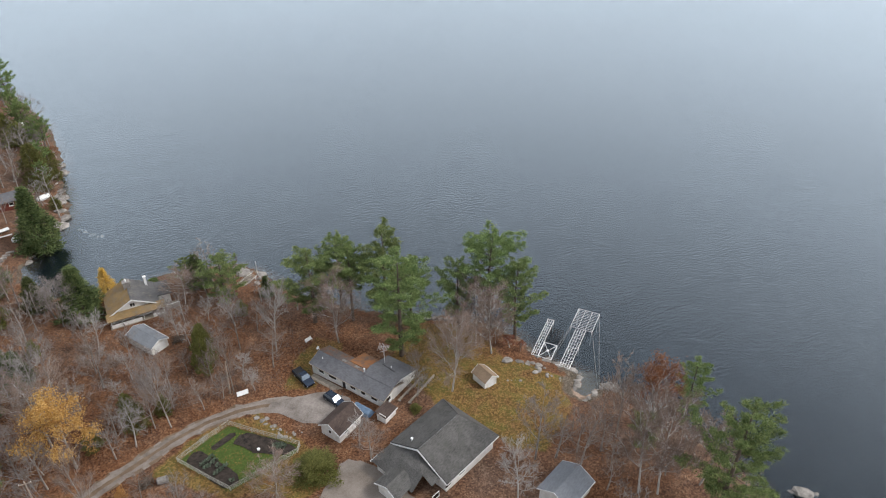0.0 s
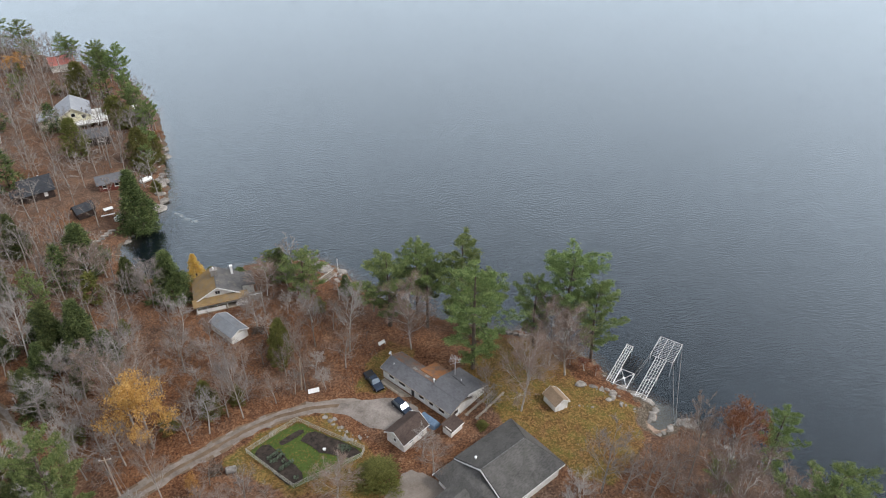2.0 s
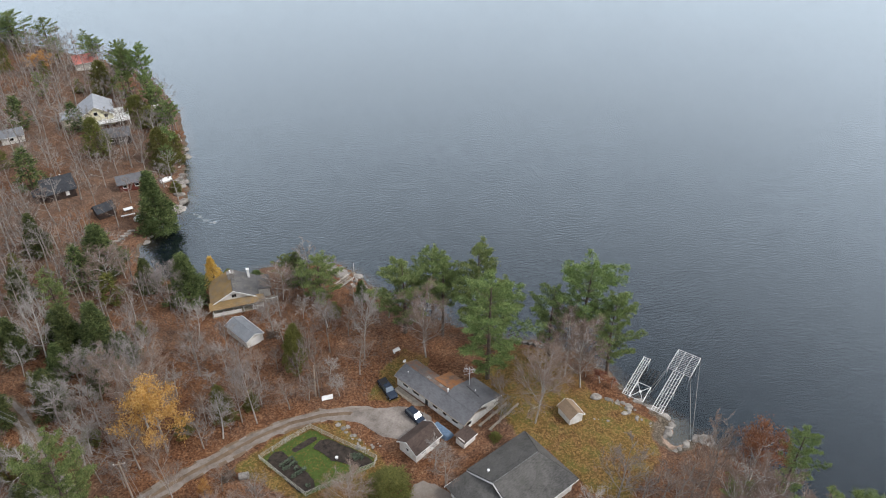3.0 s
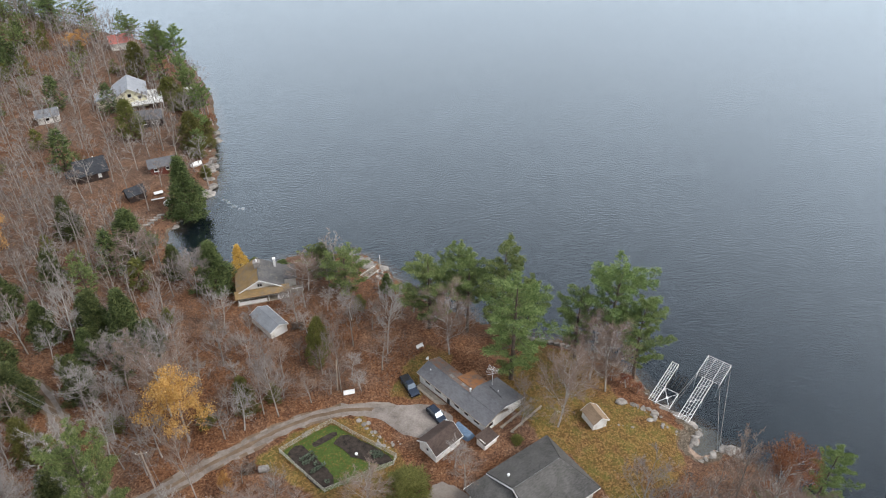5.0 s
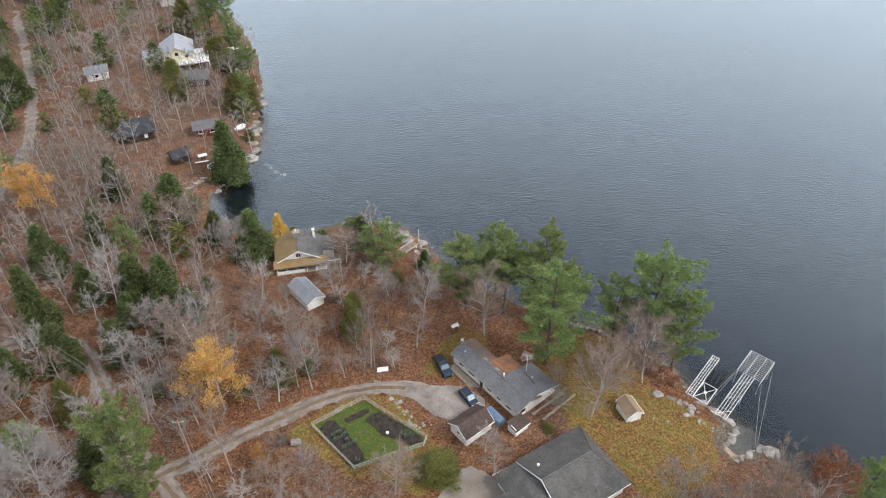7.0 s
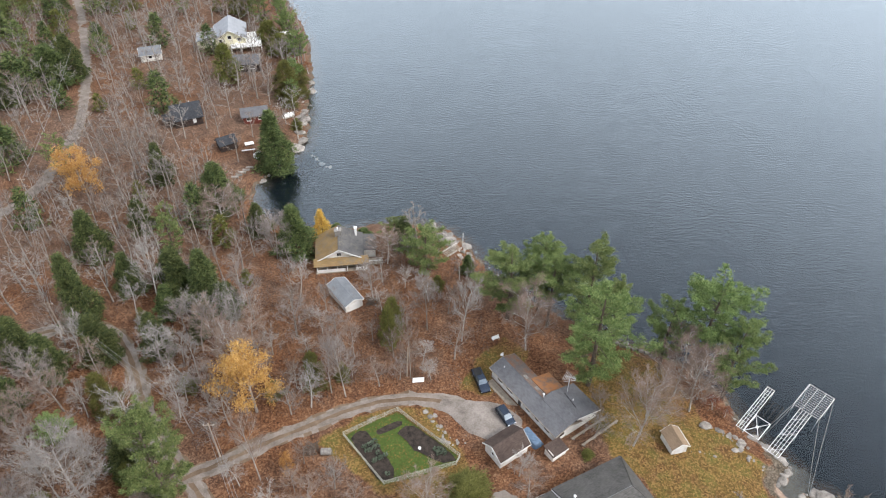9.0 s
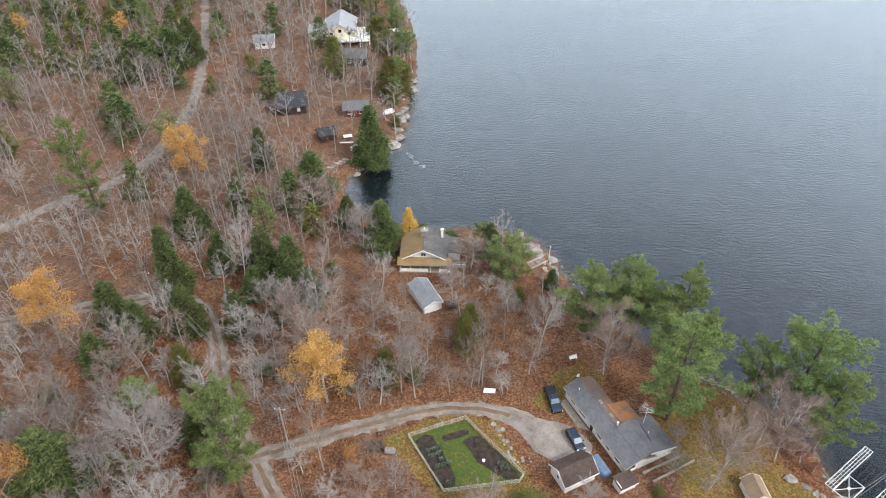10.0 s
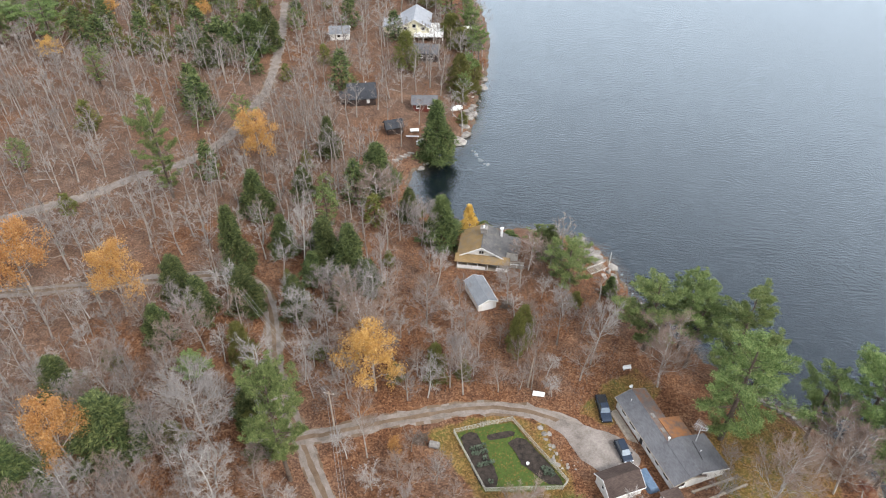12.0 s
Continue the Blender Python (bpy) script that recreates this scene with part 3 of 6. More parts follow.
def gable_house(name, m, L, D, eave, ridge, wall, roof, label, category="house", over=0.45, ry=None, roof_back=None, back_eave=None,
                windows=(), trim=M_TRIM, group="", cap=True):
    """Four walls with thickness and a ridge along x; y is the depth."""
    ob = thing(name, m, label, category, group)
    ry = D / 2 if ry is None else ry
    be = eave if back_eave is None else back_eave
    t, dn = 0.18, -0.6
    part("wall", upright((0, 0), (L, 0), [(0, dn), (L, dn), (L, eave), (0, eave)], t), wall, ob)
    part("wall", upright((L, D), (0, D), [(0, dn), (L, dn), (L, be), (0, be)], t), wall, ob)
    part("wall", upright((L, 0), (L, D), [(t, dn), (D - t, dn), (D - t, be), (ry, ridge - 0.06), (t, eave)], t), wall, ob)
    part("wall", upright((0, D), (0, 0), [(t, dn), (D - t, dn), (D - t, eave), (D - ry, ridge - 0.06), (t, be)], t), wall, ob)
    s1, s2 = (ridge - eave) / ry, (ridge - be) / (D - ry)
    th = 0.16
    up = 0.12
    part("roof_slope", slab([(-over, -over, eave - over * s1 + up), (L + over, -over, eave - over * s1 + up), (L + over, ry, ridge + up), (-over, ry, ridge + up)], th), roof, ob)
    part("roof_slope", slab([(-over, ry, ridge + up), (L + over, ry, ridge + up), (L + over, D + over, be - over * s2 + up), (-over, D + over, be - over * s2 + up)], th), roof_back or roof, ob)
    if trim:
        for x in (-over - 0.05, L + over):
            part("fascia", upright((x, -over), (x, ry), [(0, eave - over * s1 - 0.12), (ry + over, ridge - 0.12), (ry + over, ridge + up + 0.02), (0, eave - over * s1 + up + 0.02)], -0.05), trim, ob)
            part("fascia", upright((x, ry), (x, D + over), [(0, ridge - 0.12), (D - ry + over, be - over * s2 - 0.12), (D - ry + over, be - over * s2 + up + 0.02), (0, ridge + up + 0.02)], -0.05), trim, ob)
        part("gutter", box(-over, -over - 0.1, eave - over * s1 - 0.02, L + over, -over - 0.003, eave - over * s1 + 0.1), trim, ob)
    if cap:
        part("ridge_cap", slab([(-over, ry - 0.18, ridge + up - 0.02), (L + over, ry - 0.18, ridge + up - 0.02), (L + over, ry, ridge + up + 0.05), (-over, ry, ridge + up + 0.05)], 0.03), roof, ob)
    for w in windows:
        window(ob, *w[:5], L, D, *w[5:])
    c = m @ Vector((L / 2, D / 2, 0))
    keep_clear(c.x, c.y, max(L, D) * 0.5 + 0.6)
    for fx in (0.12, 0.88):
        c = m @ Vector((L * fx, D / 2, 0))
        keep_clear(c.x, c.y, min(L, D) * 0.5 + 1.2)
    return ob


def pipe(parent, x, y, z, r, h, material, name="vent_pipe", cowl=True):
    ob = part(name, tube([(x, y, z - 0.4), (x, y, z + h)], [r, r], 8), material, parent)
    if cowl:
        part("cowl", tube([(x, y, z + h), (x, y, z + h + r), (x, y, z + h + 1.6 * r)], [1.7 * r, 1.7 * r, 0.5 * r], 8), material, ob)
    return ob


# the long house by the parking area
RM = local_turn(15.7, 101.9, *HU)
LONG_D = 5.3
ranch = gable_house("long_house", RM, 17.6, LONG_D, 2.55, 3.5, M_WHITE, M_ROOF_GREY, "long low white house with a worn grey roof strewn with leaves", roof_back=M_ROOF_LEAF, over=0.38, trim=M_WOOD,
                    windows=[("front", 1.6, 1.05, 1.5, 1.1), ("front", 4.2, 1.05, 2.0, 1.1), ("front", 9.6, 1.05, 1.4, 1.1), ("front", 12.2, 1.05, 1.2, 1.1), ("front", 14.6, 1.05, 1.6, 1.1),
                             ("front", 7.6, 0.1, 1.0, 2.05, "door", M_BLACK), ("right", 0.7, 1.0, 1.4, 1.1), ("left", 2.0, 1.0, 1.4, 1.1)])
# its rear wing, under the same ridge
part("wing_wall", upright((17.66, 2.6), (17.66, 9.6), [(0, -0.6), (7.0, -0.6), (7.0, 2.25), (1.9, 3.75), (0, 3.3)], 0.2), M_WHITE, ranch)
part("wing_wall", upright((17.45, 9.6), (11.4, 9.6), [(0, -0.6), (6.05, -0.6), (6.05, 2.2), (0, 2.2)], 0.18), M_WHITE, ranch)
part("wing_wall", upright((11.4, 9.6), (11.4, 5.3), [(0.18, -0.6), (4.3, -0.6), (4.3, 3.4), (0.18, 2.2)], 0.18), M_WHITE, ranch)
part("wing_roof", slab([(11.0, 2.4, 3.6), (17.98, 2.4, 3.6), (17.98, 4.5, 4.0), (11.0, 4.5, 4.0)], 0.14), M_ROOF_GREY, ranch)
part("wing_roof", slab([(11.0, 4.5, 4.0), (17.98, 4.5, 4.0), (17.98, 10.1, 2.35), (11.0, 10.1, 2.35)], 0.14), M_ROOF_GREY, ranch)
part("wing_window", box(17.67, 3.9, 2.5, 17.71, 4.7, 3.1), M_GLASS, ranch)
part("fascia", upright((18.0, 4.5), (18.0, 10.1), [(0, 3.78), (5.6, 2.13), (5.6, 2.37), (0, 4.02)], -0.05), M_TRIM, ranch)
part("dormer", joined(upright((6.8, 5.3), (6.8, 7.7), [(0, -0.6), (2.4, -0.6), (2.4, 1.95), (0, 2.5)], -0.15), upright((10.8, 5.3), (10.8, 7.7), [(0, -0.6), (2.4, -0.6), (2.4, 1.95), (0, 2.5)], 0.15),
                      box(6.8, 7.7, -0.6, 10.8, 7.85, 1.95)), M_DARKWOOD, ranch)
part("dormer_roof", slab([(6.4, 3.9, 3.3), (10.98, 3.9, 3.3), (10.98, 8.2, 2.1), (6.4, 8.2, 2.1)], 0.13), M_ROOF_ORANGE, ranch, "roof covered in orange fallen leaves")
pipe(ranch, 10.9, 2.9, 3.5, 0.13, 0.8, M_ALU, "flue")
pipe(ranch, 1.6, 1.5, 3.15, 0.06, 0.35, M_ALU)
pipe(ranch, 14.3, 6.8, 3.3, 0.06, 0.35, M_ALU)
for x in (5.2, 8.3):
    part("skylight", joined(box(x, 2.95, 3.2, x + 0.9, 3.02, 3.62), box(x, 3.5, 3.0, x + 0.9, 3.57, 3.46), box(x, 3.02, 3.1, x + 0.9, 3.5, 3.52)), M_STONE, ranch)
part("seam", slab([(12.2, 6.6, 3.42), (15.8, 6.0, 3.6), (15.8, 6.14, 3.56), (12.2, 6.74, 3.38)], 0.03), M_BLACK, ranch, "dark tar seam on the roof")
part("satellite_dish", joined(tube([(-0.3, 2.7, 3.4), (-0.3, 2.7, 4.1)], [0.03, 0.03], 5), tube([(-0.3, 2.7, 4.1), (-0.42, 2.6, 4.16), (-0.52, 2.52, 4.3)], [0.04, 0.3, 0.38], 10, False)), M_TRIM, ranch)
# the timber deck along its front
deck = thing("front_deck", RM, "weathered plank deck with steps along the house front", "deck")
for k in range(6):
    part("board", box(0.6, -0.5 - 0.24 * k, 0.18, 9.4, -0.5 - 0.24 * k + 0.21, 0.24), M_WOOD, deck)
for x in (0.7, 3.2, 6.0, 9.2):
    part("post", box(x, -1.85, -0.5, x + 0.1, -1.75, 1.05), M_WOOD, deck)
part("rail", box(0.6, -1.86, 0.95, 6.1, -1.74, 1.03), M_WOOD, deck)
for k in range(3):
    part("step", box(7.2, -1.95 - 0.3 * k, -0.25, 8.6, -1.68 - 0.3 * k, 0.14 - 0.12 * k), M_WOOD, deck)

# antenna mast behind the wing
am = thing("television_antenna", RM @ pose(12.2, 7.4, 2.9), "tall bare metal television antenna on the roof", "antenna")
part("mast", tube([(0, 0, 0), (0, 0, 4.6)], [0.05, 0.035], 6), M_ALU, am)
part("boom", tube([(-0.9, -0.5, 4.2), (0.9, 0.5, 4.4)], [0.04, 0.04], 4), M_ALU, am)
for k in range(8):
    s = -0.85 + k * 0.24
    w = 1.15 - 0.09 * k
    part("element", bar((s - 0.42 * w, s * 0.55 + 0.85 * w, 4.3), (s + 0.42 * w, s * 0.55 - 0.85 * w, 4.3), 0.022), M_ALU, am)
part("reflector", joined(*[bar((-0.5 + 0.1 * k, -0.9 + 0.2 * k, 3.2), (0.1 + 0.1 * k, 0.2 + 0.2 * k, 3.2), 0.02) for k in range(5)]), M_ALU, am)

# garage, brown roof, gable to the parking area: ridge along the depth
GM = local_turn(13.3, 86.0, *HV)
gar = gable_house("garage", GM @ pose(0, -4.2, 0), 5.8, 4.2, 2.35, 3.75, M_WHITE, M_ROOF_BROWN, "small white garage with a dark brown shingle roof", "garage", 0.35,
                  windows=[("left", 1.7, 1.2, 0.7, 0.9), ("front", 3.6, 0.0, 0.9, 2.0, "door", M_TRIM), ("front", 1.2, 1.1, 1.2, 0.9)])
tp = thing("tarpaulin", local_turn(20.6, 89.4, *HU), "faded blue tarpaulin draped over a long stack", "tarp")
rt = random.Random(3)
tv, tf = [], []
for i in range(13):
    for j in range(7):
        e = 0 if j in (0, 6) or i in (0, 12) else 1
        tv.append((i * 0.36 - 0.6 + rt.uniform(-.05, .05), (j - 3) * 0.36 + rt.uniform(-.05, .05), (0.02 if not e else 0.75 + 0.22 * math.cos((j - 3) * 0.7) + rt.uniform(-.06, .06))))
tf = [(i * 7 + j, (i + 1) * 7 + j, (i + 1) * 7 + j + 1, i * 7 + j + 1) for i in range(12) for j in range(6)]
part("sheet", (tv, tf), M_TARP, tp)
part("stack", box(-0.2, -0.75, -0.2, 3.4, 0.75, 0.6), M_WOOD, tp)
# lean-to
lt = thing("lean_to", local_turn(24.4, 83.4, *HV), "small white open shed with a dark tangled roof", "shed")
part("wall", box(0, 0, -0.4, 0.12, 2.0, 1.9), M_WHITE, lt)
part("wall", box(2.9, 0, -0.4, 3.02, 2.0, 1.4), M_WHITE, lt)
part("wall", box(0.12, 0, -0.4, 2.9, 0.12, 1.4), M_WHITE, lt)
part("roof", slab([(-0.2, -0.25, 1.62), (3.2, -0.25, 1.62), (3.2, 2.3, 2.05), (-0.2, 2.3, 2.05)], 0.1), M_ROOF_BROWN, lt)
part("fascia", box(-0.22, -0.33, 1.42, 3.22, -0.26, 1.62), M_TRIM, lt)
keep_clear(25.5, 83.5, 2.5)
# three long timbers lying in the grass
for x0, y0, x1, y1 in ((26.9, 88.4, 33.4, 92.9), (28.3, 87.6, 34.9, 91.8), (29.9, 86.3, 37.0, 91.2)):
    a = math.degrees(math.atan2(y1 - y0, x1 - x0))
    n = math.hypot(x1 - x0, y1 - y0)
    lo = thing("timber", pose(x0, y0, gz(x0, y0), 0, 0, a), "long pale weathered timber on low blocks in the grass", "timber", "timbers by the house")
    part("beam", box(0, -0.17, 0.28, n, 0.17, 0.58, 0.03), M_WOOD, lo)
    for k in range(4):
        part("block", box(0.3 + k * (n - 0.9) / 3, -0.22, -0.3, 0.6 + k * (n - 0.9) / 3, 0.22, 0.278), M_STONE, lo)

# the big hipped house
BU, BV = (0.905, 0.425), (0.425, -0.905)
BM = local_turn(18.9 + 12.8 * BV[0], 74.9 + 12.8 * BV[1], *BU, z=3.2)
big = thing("hipped_house", BM, "large white house under a charcoal shingle hip roof", "house")
E, R = 2.9, 6.0
part("wall", upright((5.2, 12.2), (5.2, 0.6), [(0.2, -0.6), (11.4, -0.6), (11.4, E), (5.8, R - 0.25), (0.2, E)], 0.2) , M_WHITE, big)
part("wall", upright((17.4, 0.6), (5.2, 0.6), [(0, -0.6), (12.2, -0.6), (12.2, E), (0, E)], -0.2), M_WHITE, big)
part("wall", upright((5.2, 12.2), (17.4, 12.2), [(0, -0.6), (12.2, -0.6), (12.2, E), (0, E)], -0.2), M_WHITE, big)
part("wall", upright((17.4, 12.2), (17.4, 0.6), [(0.2, -0.6), (11.4, -0.6), (11.4, E), (0.2, E)], -0.2), M_WHITE, big)
rz = R + 0.15
ez = E - 0.1
part("roof_slope", slab([(4.7, 6.4, rz), (4.7, 0, ez), (18, 0, ez), (14.6, 6.4, rz)][::-1], 0.2), M_ROOF_BIG, big)
part("roof_slope", slab([(4.7, 12.8, ez), (4.7, 6.4, rz), (14.6, 6.4, rz), (18, 12.8, ez)][::-1], 0.2), M_ROOF_BIG, big)
part("roof_slope", slab([(14.6, 6.4, rz), (18, 0, ez), (18, 12.8, ez)][::-1], 0.2), M_ROOF_BIG, big)
part("ridge_cap", box(4.7, 6.27, rz - 0.03, 14.6, 6.53, rz + 0.06), M_ROOF_PALE, big)
part("hip_cap", tube([(14.6, 6.4, rz), (18, 0, ez)], [0.1, 0.1], 5), M_ROOF_BIG, big)
part("hip_cap", tube([(14.6, 6.4, rz), (18, 12.8, ez)], [0.1, 0.1], 5), M_ROOF_BIG, big)
for a, b in (((4.62, 0.0, ez), (4.62, 6.4, rz)), ((4.62, 6.4, rz), (4.62, 12.8, ez))):
    part("barge_board", upright(a[:2], b[:2], [(0, a[2] - 0.3), (6.4, b[2] - 0.3), (6.4, b[2] + 0.04), (0, a[2] + 0.04)], 0.07), M_TRIM, big)
part("gutter", box(4.7, 12.8, ez - 0.12, 18, 12.93, ez + 0.03), M_TRIM, big)
part("gutter", box(4.7, -0.13, ez - 0.12, 18, 0, ez + 0.03), M_TRIM, big)
for k in range(7):
    x = 6.0 + k * 1.25
    part("roof_vent", box(x, 5.5, rz - 0.7, x + 0.3, 5.8, rz - 0.22), M_BLACK, big)
pipe(big, 6.2, 3.6, 4.55, 0.14, 0.75, M_ALU, "flue")
pipe(big, 11.2, 10.3, 3.9, 0.06, 0.35, M_BLACK)
# lower front wing with its own hips
part("wing_wall", upright((0.7, 7.6), (0.7, 0.7), [(0.2, -0.6), (6.7, -0.6), (6.7, 2.5), (0.2, 2.5)], 0.2), M_WHITE, big)
part("wing_wall", upright((5.2, 0.7), (0.7, 0.7), [(0, -0.6), (4.5, -0.6), (4.5, 2.5), (0, 2.5)], -0.2), M_WHITE, big)
part("wing_roof", slab([(0, 0, 2.45), (5.2, 0, 2.75), (5.2, 5.6, 5.0), (2.6, 4.2, 4.2)], 0.16), M_ROOF_BIG, big)
part("wing_roof", slab([(0, 0, 2.45), (2.6, 4.2, 4.2), (2.6, 9.4, 4.2), (0, 9.4, 2.45)], 0.16), M_ROOF_BIG, big)
part("wing_roof", slab([(2.6, 4.2, 4.2), (5.2, 5.6, 5.0), (5.2, 11.4, 3.2), (2.6, 11.4, 3.2), (2.6, 9.4, 4.2)], 0.16), M_ROOF_BIG, big)
part("porch_roof", slab([(-2.6, 3.6, 2.4), (1.6, 3.6, 2.9), (1.6, 6.2, 3.9), (-2.6, 6.2, 3.6)], 0.14), M_ROOF_BIG, big)
part("porch_roof", slab([(-2.6, 6.2, 3.6), (1.6, 6.2, 3.9), (1.6, 8.8, 2.9), (-2.6, 8.8, 2.4)], 0.14), M_ROOF_BIG, big)
part("barge_board", upright((-2.66, 3.6), (-2.66, 6.2), [(0, 2.2), (2.6, 3.4), (2.6, 3.64), (0, 2.44)], 0.06), M_TRIM, big)
part("barge_board", upright((-2.66, 6.2), (-2.66, 8.8), [(0, 3.4), (2.6, 2.2), (2.6, 2.44), (0, 3.64)], 0.06), M_TRIM, big)
part("porch_wall", upright((-2.2, 8.4), (-2.2, 4.0), [(0, -0.6), (4.4, -0.6), (4.4, 2.45), (2.2, 3.35), (0, 2.45)], 0.2), M_WHITE, big)
part("porch_wall", upright((0.7, 4.0), (-2.2, 4.0), [(0, -0.6), (2.9, -0.6), (2.9, 2.4), (0, 2.4)], -0.2), M_WHITE, big)
part("fascia", box(-0.08, -0.1, 2.2, 5.2, -0.02, 2.44), M_TRIM, big)
window(big, "front", 2.0, 0.9, 1.2, 1.2, 17, 12).location.y = -0.7
for x in (7.5, 11.0, 14.0):
    window(big, "back", x, 0.9, 1.6, 1.2, 17.4, 12.2)
window(big, "front", 6.5, 0.9, 1.4, 1.2, 17, 12).location.y = -0.6
FLIP = Matrix.Translation((0, 12.8, 0)) @ Matrix.Diagonal((1, -1, 1, 1))
for o in big.children_recursive:
    o.data.transform(FLIP)
    o.data.flip_normals()
for x, y, r in ((0.5, 4, 4.5), (6, 4, 5), (12, 4, 5), (16, 4, 5), (6, 9, 5), (12, 9, 5), (16, 9, 4.5)):
    c = BM @ Vector((x, y, 0))
    keep_clear(c.x, c.y, r)

# white garden shed with a tan roof
SM = local_turn(47.6, 85.3, -0.25, 0.968)
shed = gable_house("garden_shed", SM, 3.6, 2.9, 1.95, 2.95, M_WHITE, M_ROOF_TAN, "small white shed with a tan shingle roof and double doors", "shed", 0.25,
                   windows=[("left", 0.75, 0.1, 0.7, 1.8, "door", M_TRIM), ("left", 1.47, 0.1, 0.7, 1.8, "door", M_TRIM)])
# grey-roofed cabin at the south
cabin = gable_house("cabin", local_turn(44.5, 54.2, 0.905, 0.425), 6.5, 5.5, 2.5, 3.9, M_WHITE, M_ROOF_PALE, "small cabin with a plain grey metal roof", "cabin", 0.4)
pipe(cabin, -1.2, 2.0, 0.0, 0.2, 1.2, M_ALU, "tank")

# cottage on the point
CM = local_turn(-20.4, 131.0, 0.995, 0.10)
cot = thing("cottage", CM, "storey-and-a-half cottage, ochre roof, white dormer gable and long porch", "cottage")
RX, RE, RR = 5.3, 2.75, 5.35
part("wall", box(0.6, 1.8, -0.6, 0.8, 9.4, 2.75), M_WHITE, cot)
part("wall", box(9.9, 1.8, -0.6, 10.1, 9.4, 2.75), M_WHITE, cot)
part("gable_wall", upright((0.8, 1.8), (9.9, 1.8), [(0, -0.6), (9.1, -0.6), (9.1, RE), (RX - 0.8, RR - 0.2), (0, RE)], 0.2), M_WHITE, cot)
part("gable_wall", upright((9.9, 9.4), (0.8, 9.4), [(0, -0.6), (9.1, -0.6), (9.1, RE), (9.9 - RX, RR - 0.2), (0, RE)], 0.2), M_WHITE, cot)
part("roof_slope", slab([(0.0, 1.3, 2.5), (RX, 1.3, RR), (RX, 10.0, RR), (0.0, 10.0, 2.5)], 0.16), M_ROOF_MOSS, cot, "ochre mossy roof slope")
part("roof_slope", slab([(RX, 1.3, RR), (10.7, 1.3, 2.5), (10.7, 10.0, 2.5), (RX, 10.0, RR)], 0.16), M_ROOF_SLATE, cot, "dark patched roof slope")
part("ridge_cap", box(RX - 0.12, 1.3, RR - 0.02, RX + 0.12, 10.0, RR + 0.06), M_ROOF_SLATE, cot)
part("barge_board", upright((0.0, 1.22), (RX, 1.22), [(0, 2.22), (RX, RR - 0.26), (RX, RR + 0.03), (0, 2.53)], 0.07), M_TRIM, cot)
part("barge_board", upright((RX, 1.22), (10.7, 1.22), [(0, RR - 0.26), (5.4, 2.22), (5.4, 2.53), (0, RR + 0.03)], 0.07), M_TRIM, cot)
part("porch_roof", slab([(-0.3, -0.3, 2.3), (11.6, -0.3, 2.3), (11.6, 1.75, 2.95), (-0.3, 1.75, 2.95)], 0.13), M_ROOF_MOSS, cot)
dw = part("window", joined(box(4.75, 1.7, 3.25, 4.83, 1.79, 4.25), box(5.77, 1.7, 3.25, 5.85, 1.79, 4.25), box(4.83, 1.7, 3.25, 5.77, 1.79, 3.33), box(4.83, 1.7, 4.17, 5.77, 1.79, 4.25), box(5.27, 1.7, 3.33, 5.33, 1.79, 4.17)), M_TRIM, cot)
part("pane", box(4.83, 1.73, 3.33, 5.27, 1.78, 4.17), M_GLASS, dw)
part("pane", box(5.33, 1.73, 3.33, 5.77, 1.78, 4.17), M_GLASS, dw)
part("porch_floor", box(0.0, 0.0, -0.6, 11.3, 1.78, 0.25), M_WOOD, cot)
for k in range(6):
    x = 0.35 + k * 2.14
    part("porch_post", box(x, 0.05, 0.25, x + 0.14, 0.19, 2.2), M_TRIM, cot)
part("porch_beam", box(0.1, -0.02, 2.0, 11.4, 0.2, 2.2), M_TRIM, cot)
part("porch_panel", box(0.3, 0.06, 0.25, 6.4, 0.13, 1.1), M_TRIM, cot)
part("porch_panel", box(8.7, 0.06, 0.25, 11.2, 0.13, 1.1), M_TRIM, cot)
for x in (1.6, 4.0, 7.3, 9.4):
    w = part("window", box(x, 1.72, 0.9, x + 1.2, 1.79, 2.0), M_TRIM, cot)
    part("pane", box(x + 0.1, 1.7, 1.0, x + 1.1, 1.72, 1.9), M_GLASS, w)
ch = part("chimney", box(4.6, 6.2, 3.9, 6.0, 7.4, 6.5), M_STONE, cot, "grey stone chimney")
part("cap", box(4.5, 6.1, 6.5, 6.1, 7.5, 6.65), M_STONE, ch)
part("pot", tube([(5.3, 6.8, 6.65), (5.3, 6.8, 7.2)], [0.2, 0.16], 8), M_TRIM, ch)
c2 = part("chimney", box(8.9, 8.2, 3.0, 9.4, 8.7, 5.4), M_TRIM, cot, "slim white flue")
part("cap", box(8.8, 8.1, 5.4, 9.5, 8.8, 5.55), M_TRIM, c2)
part("ell_wall", box(10.1, 4.4, -0.6, 13.2, 9.2, 2.3), M_WHITE, cot)
part("ell_roof", slab([(10.2, 4.1, 2.6), (13.6, 4.1, 2.3), (13.6, 9.6, 2.3), (10.2, 9.6, 2.6)], 0.13), M_ROOF_SLATE, cot)
part("deck", box(11.6, 1.6, -0.6, 14.6, 3.7, 0.3), M_WOOD, cot)
for x in (11.7, 13.1, 14.45):
    part("deck_post", box(x, 1.62, 0.3, x + 0.1, 1.72, 1.2), M_TRIM, cot)
part("deck_rail", box(11.6, 1.6, 1.15, 14.6, 1.74, 1.24), M_TRIM, cot)
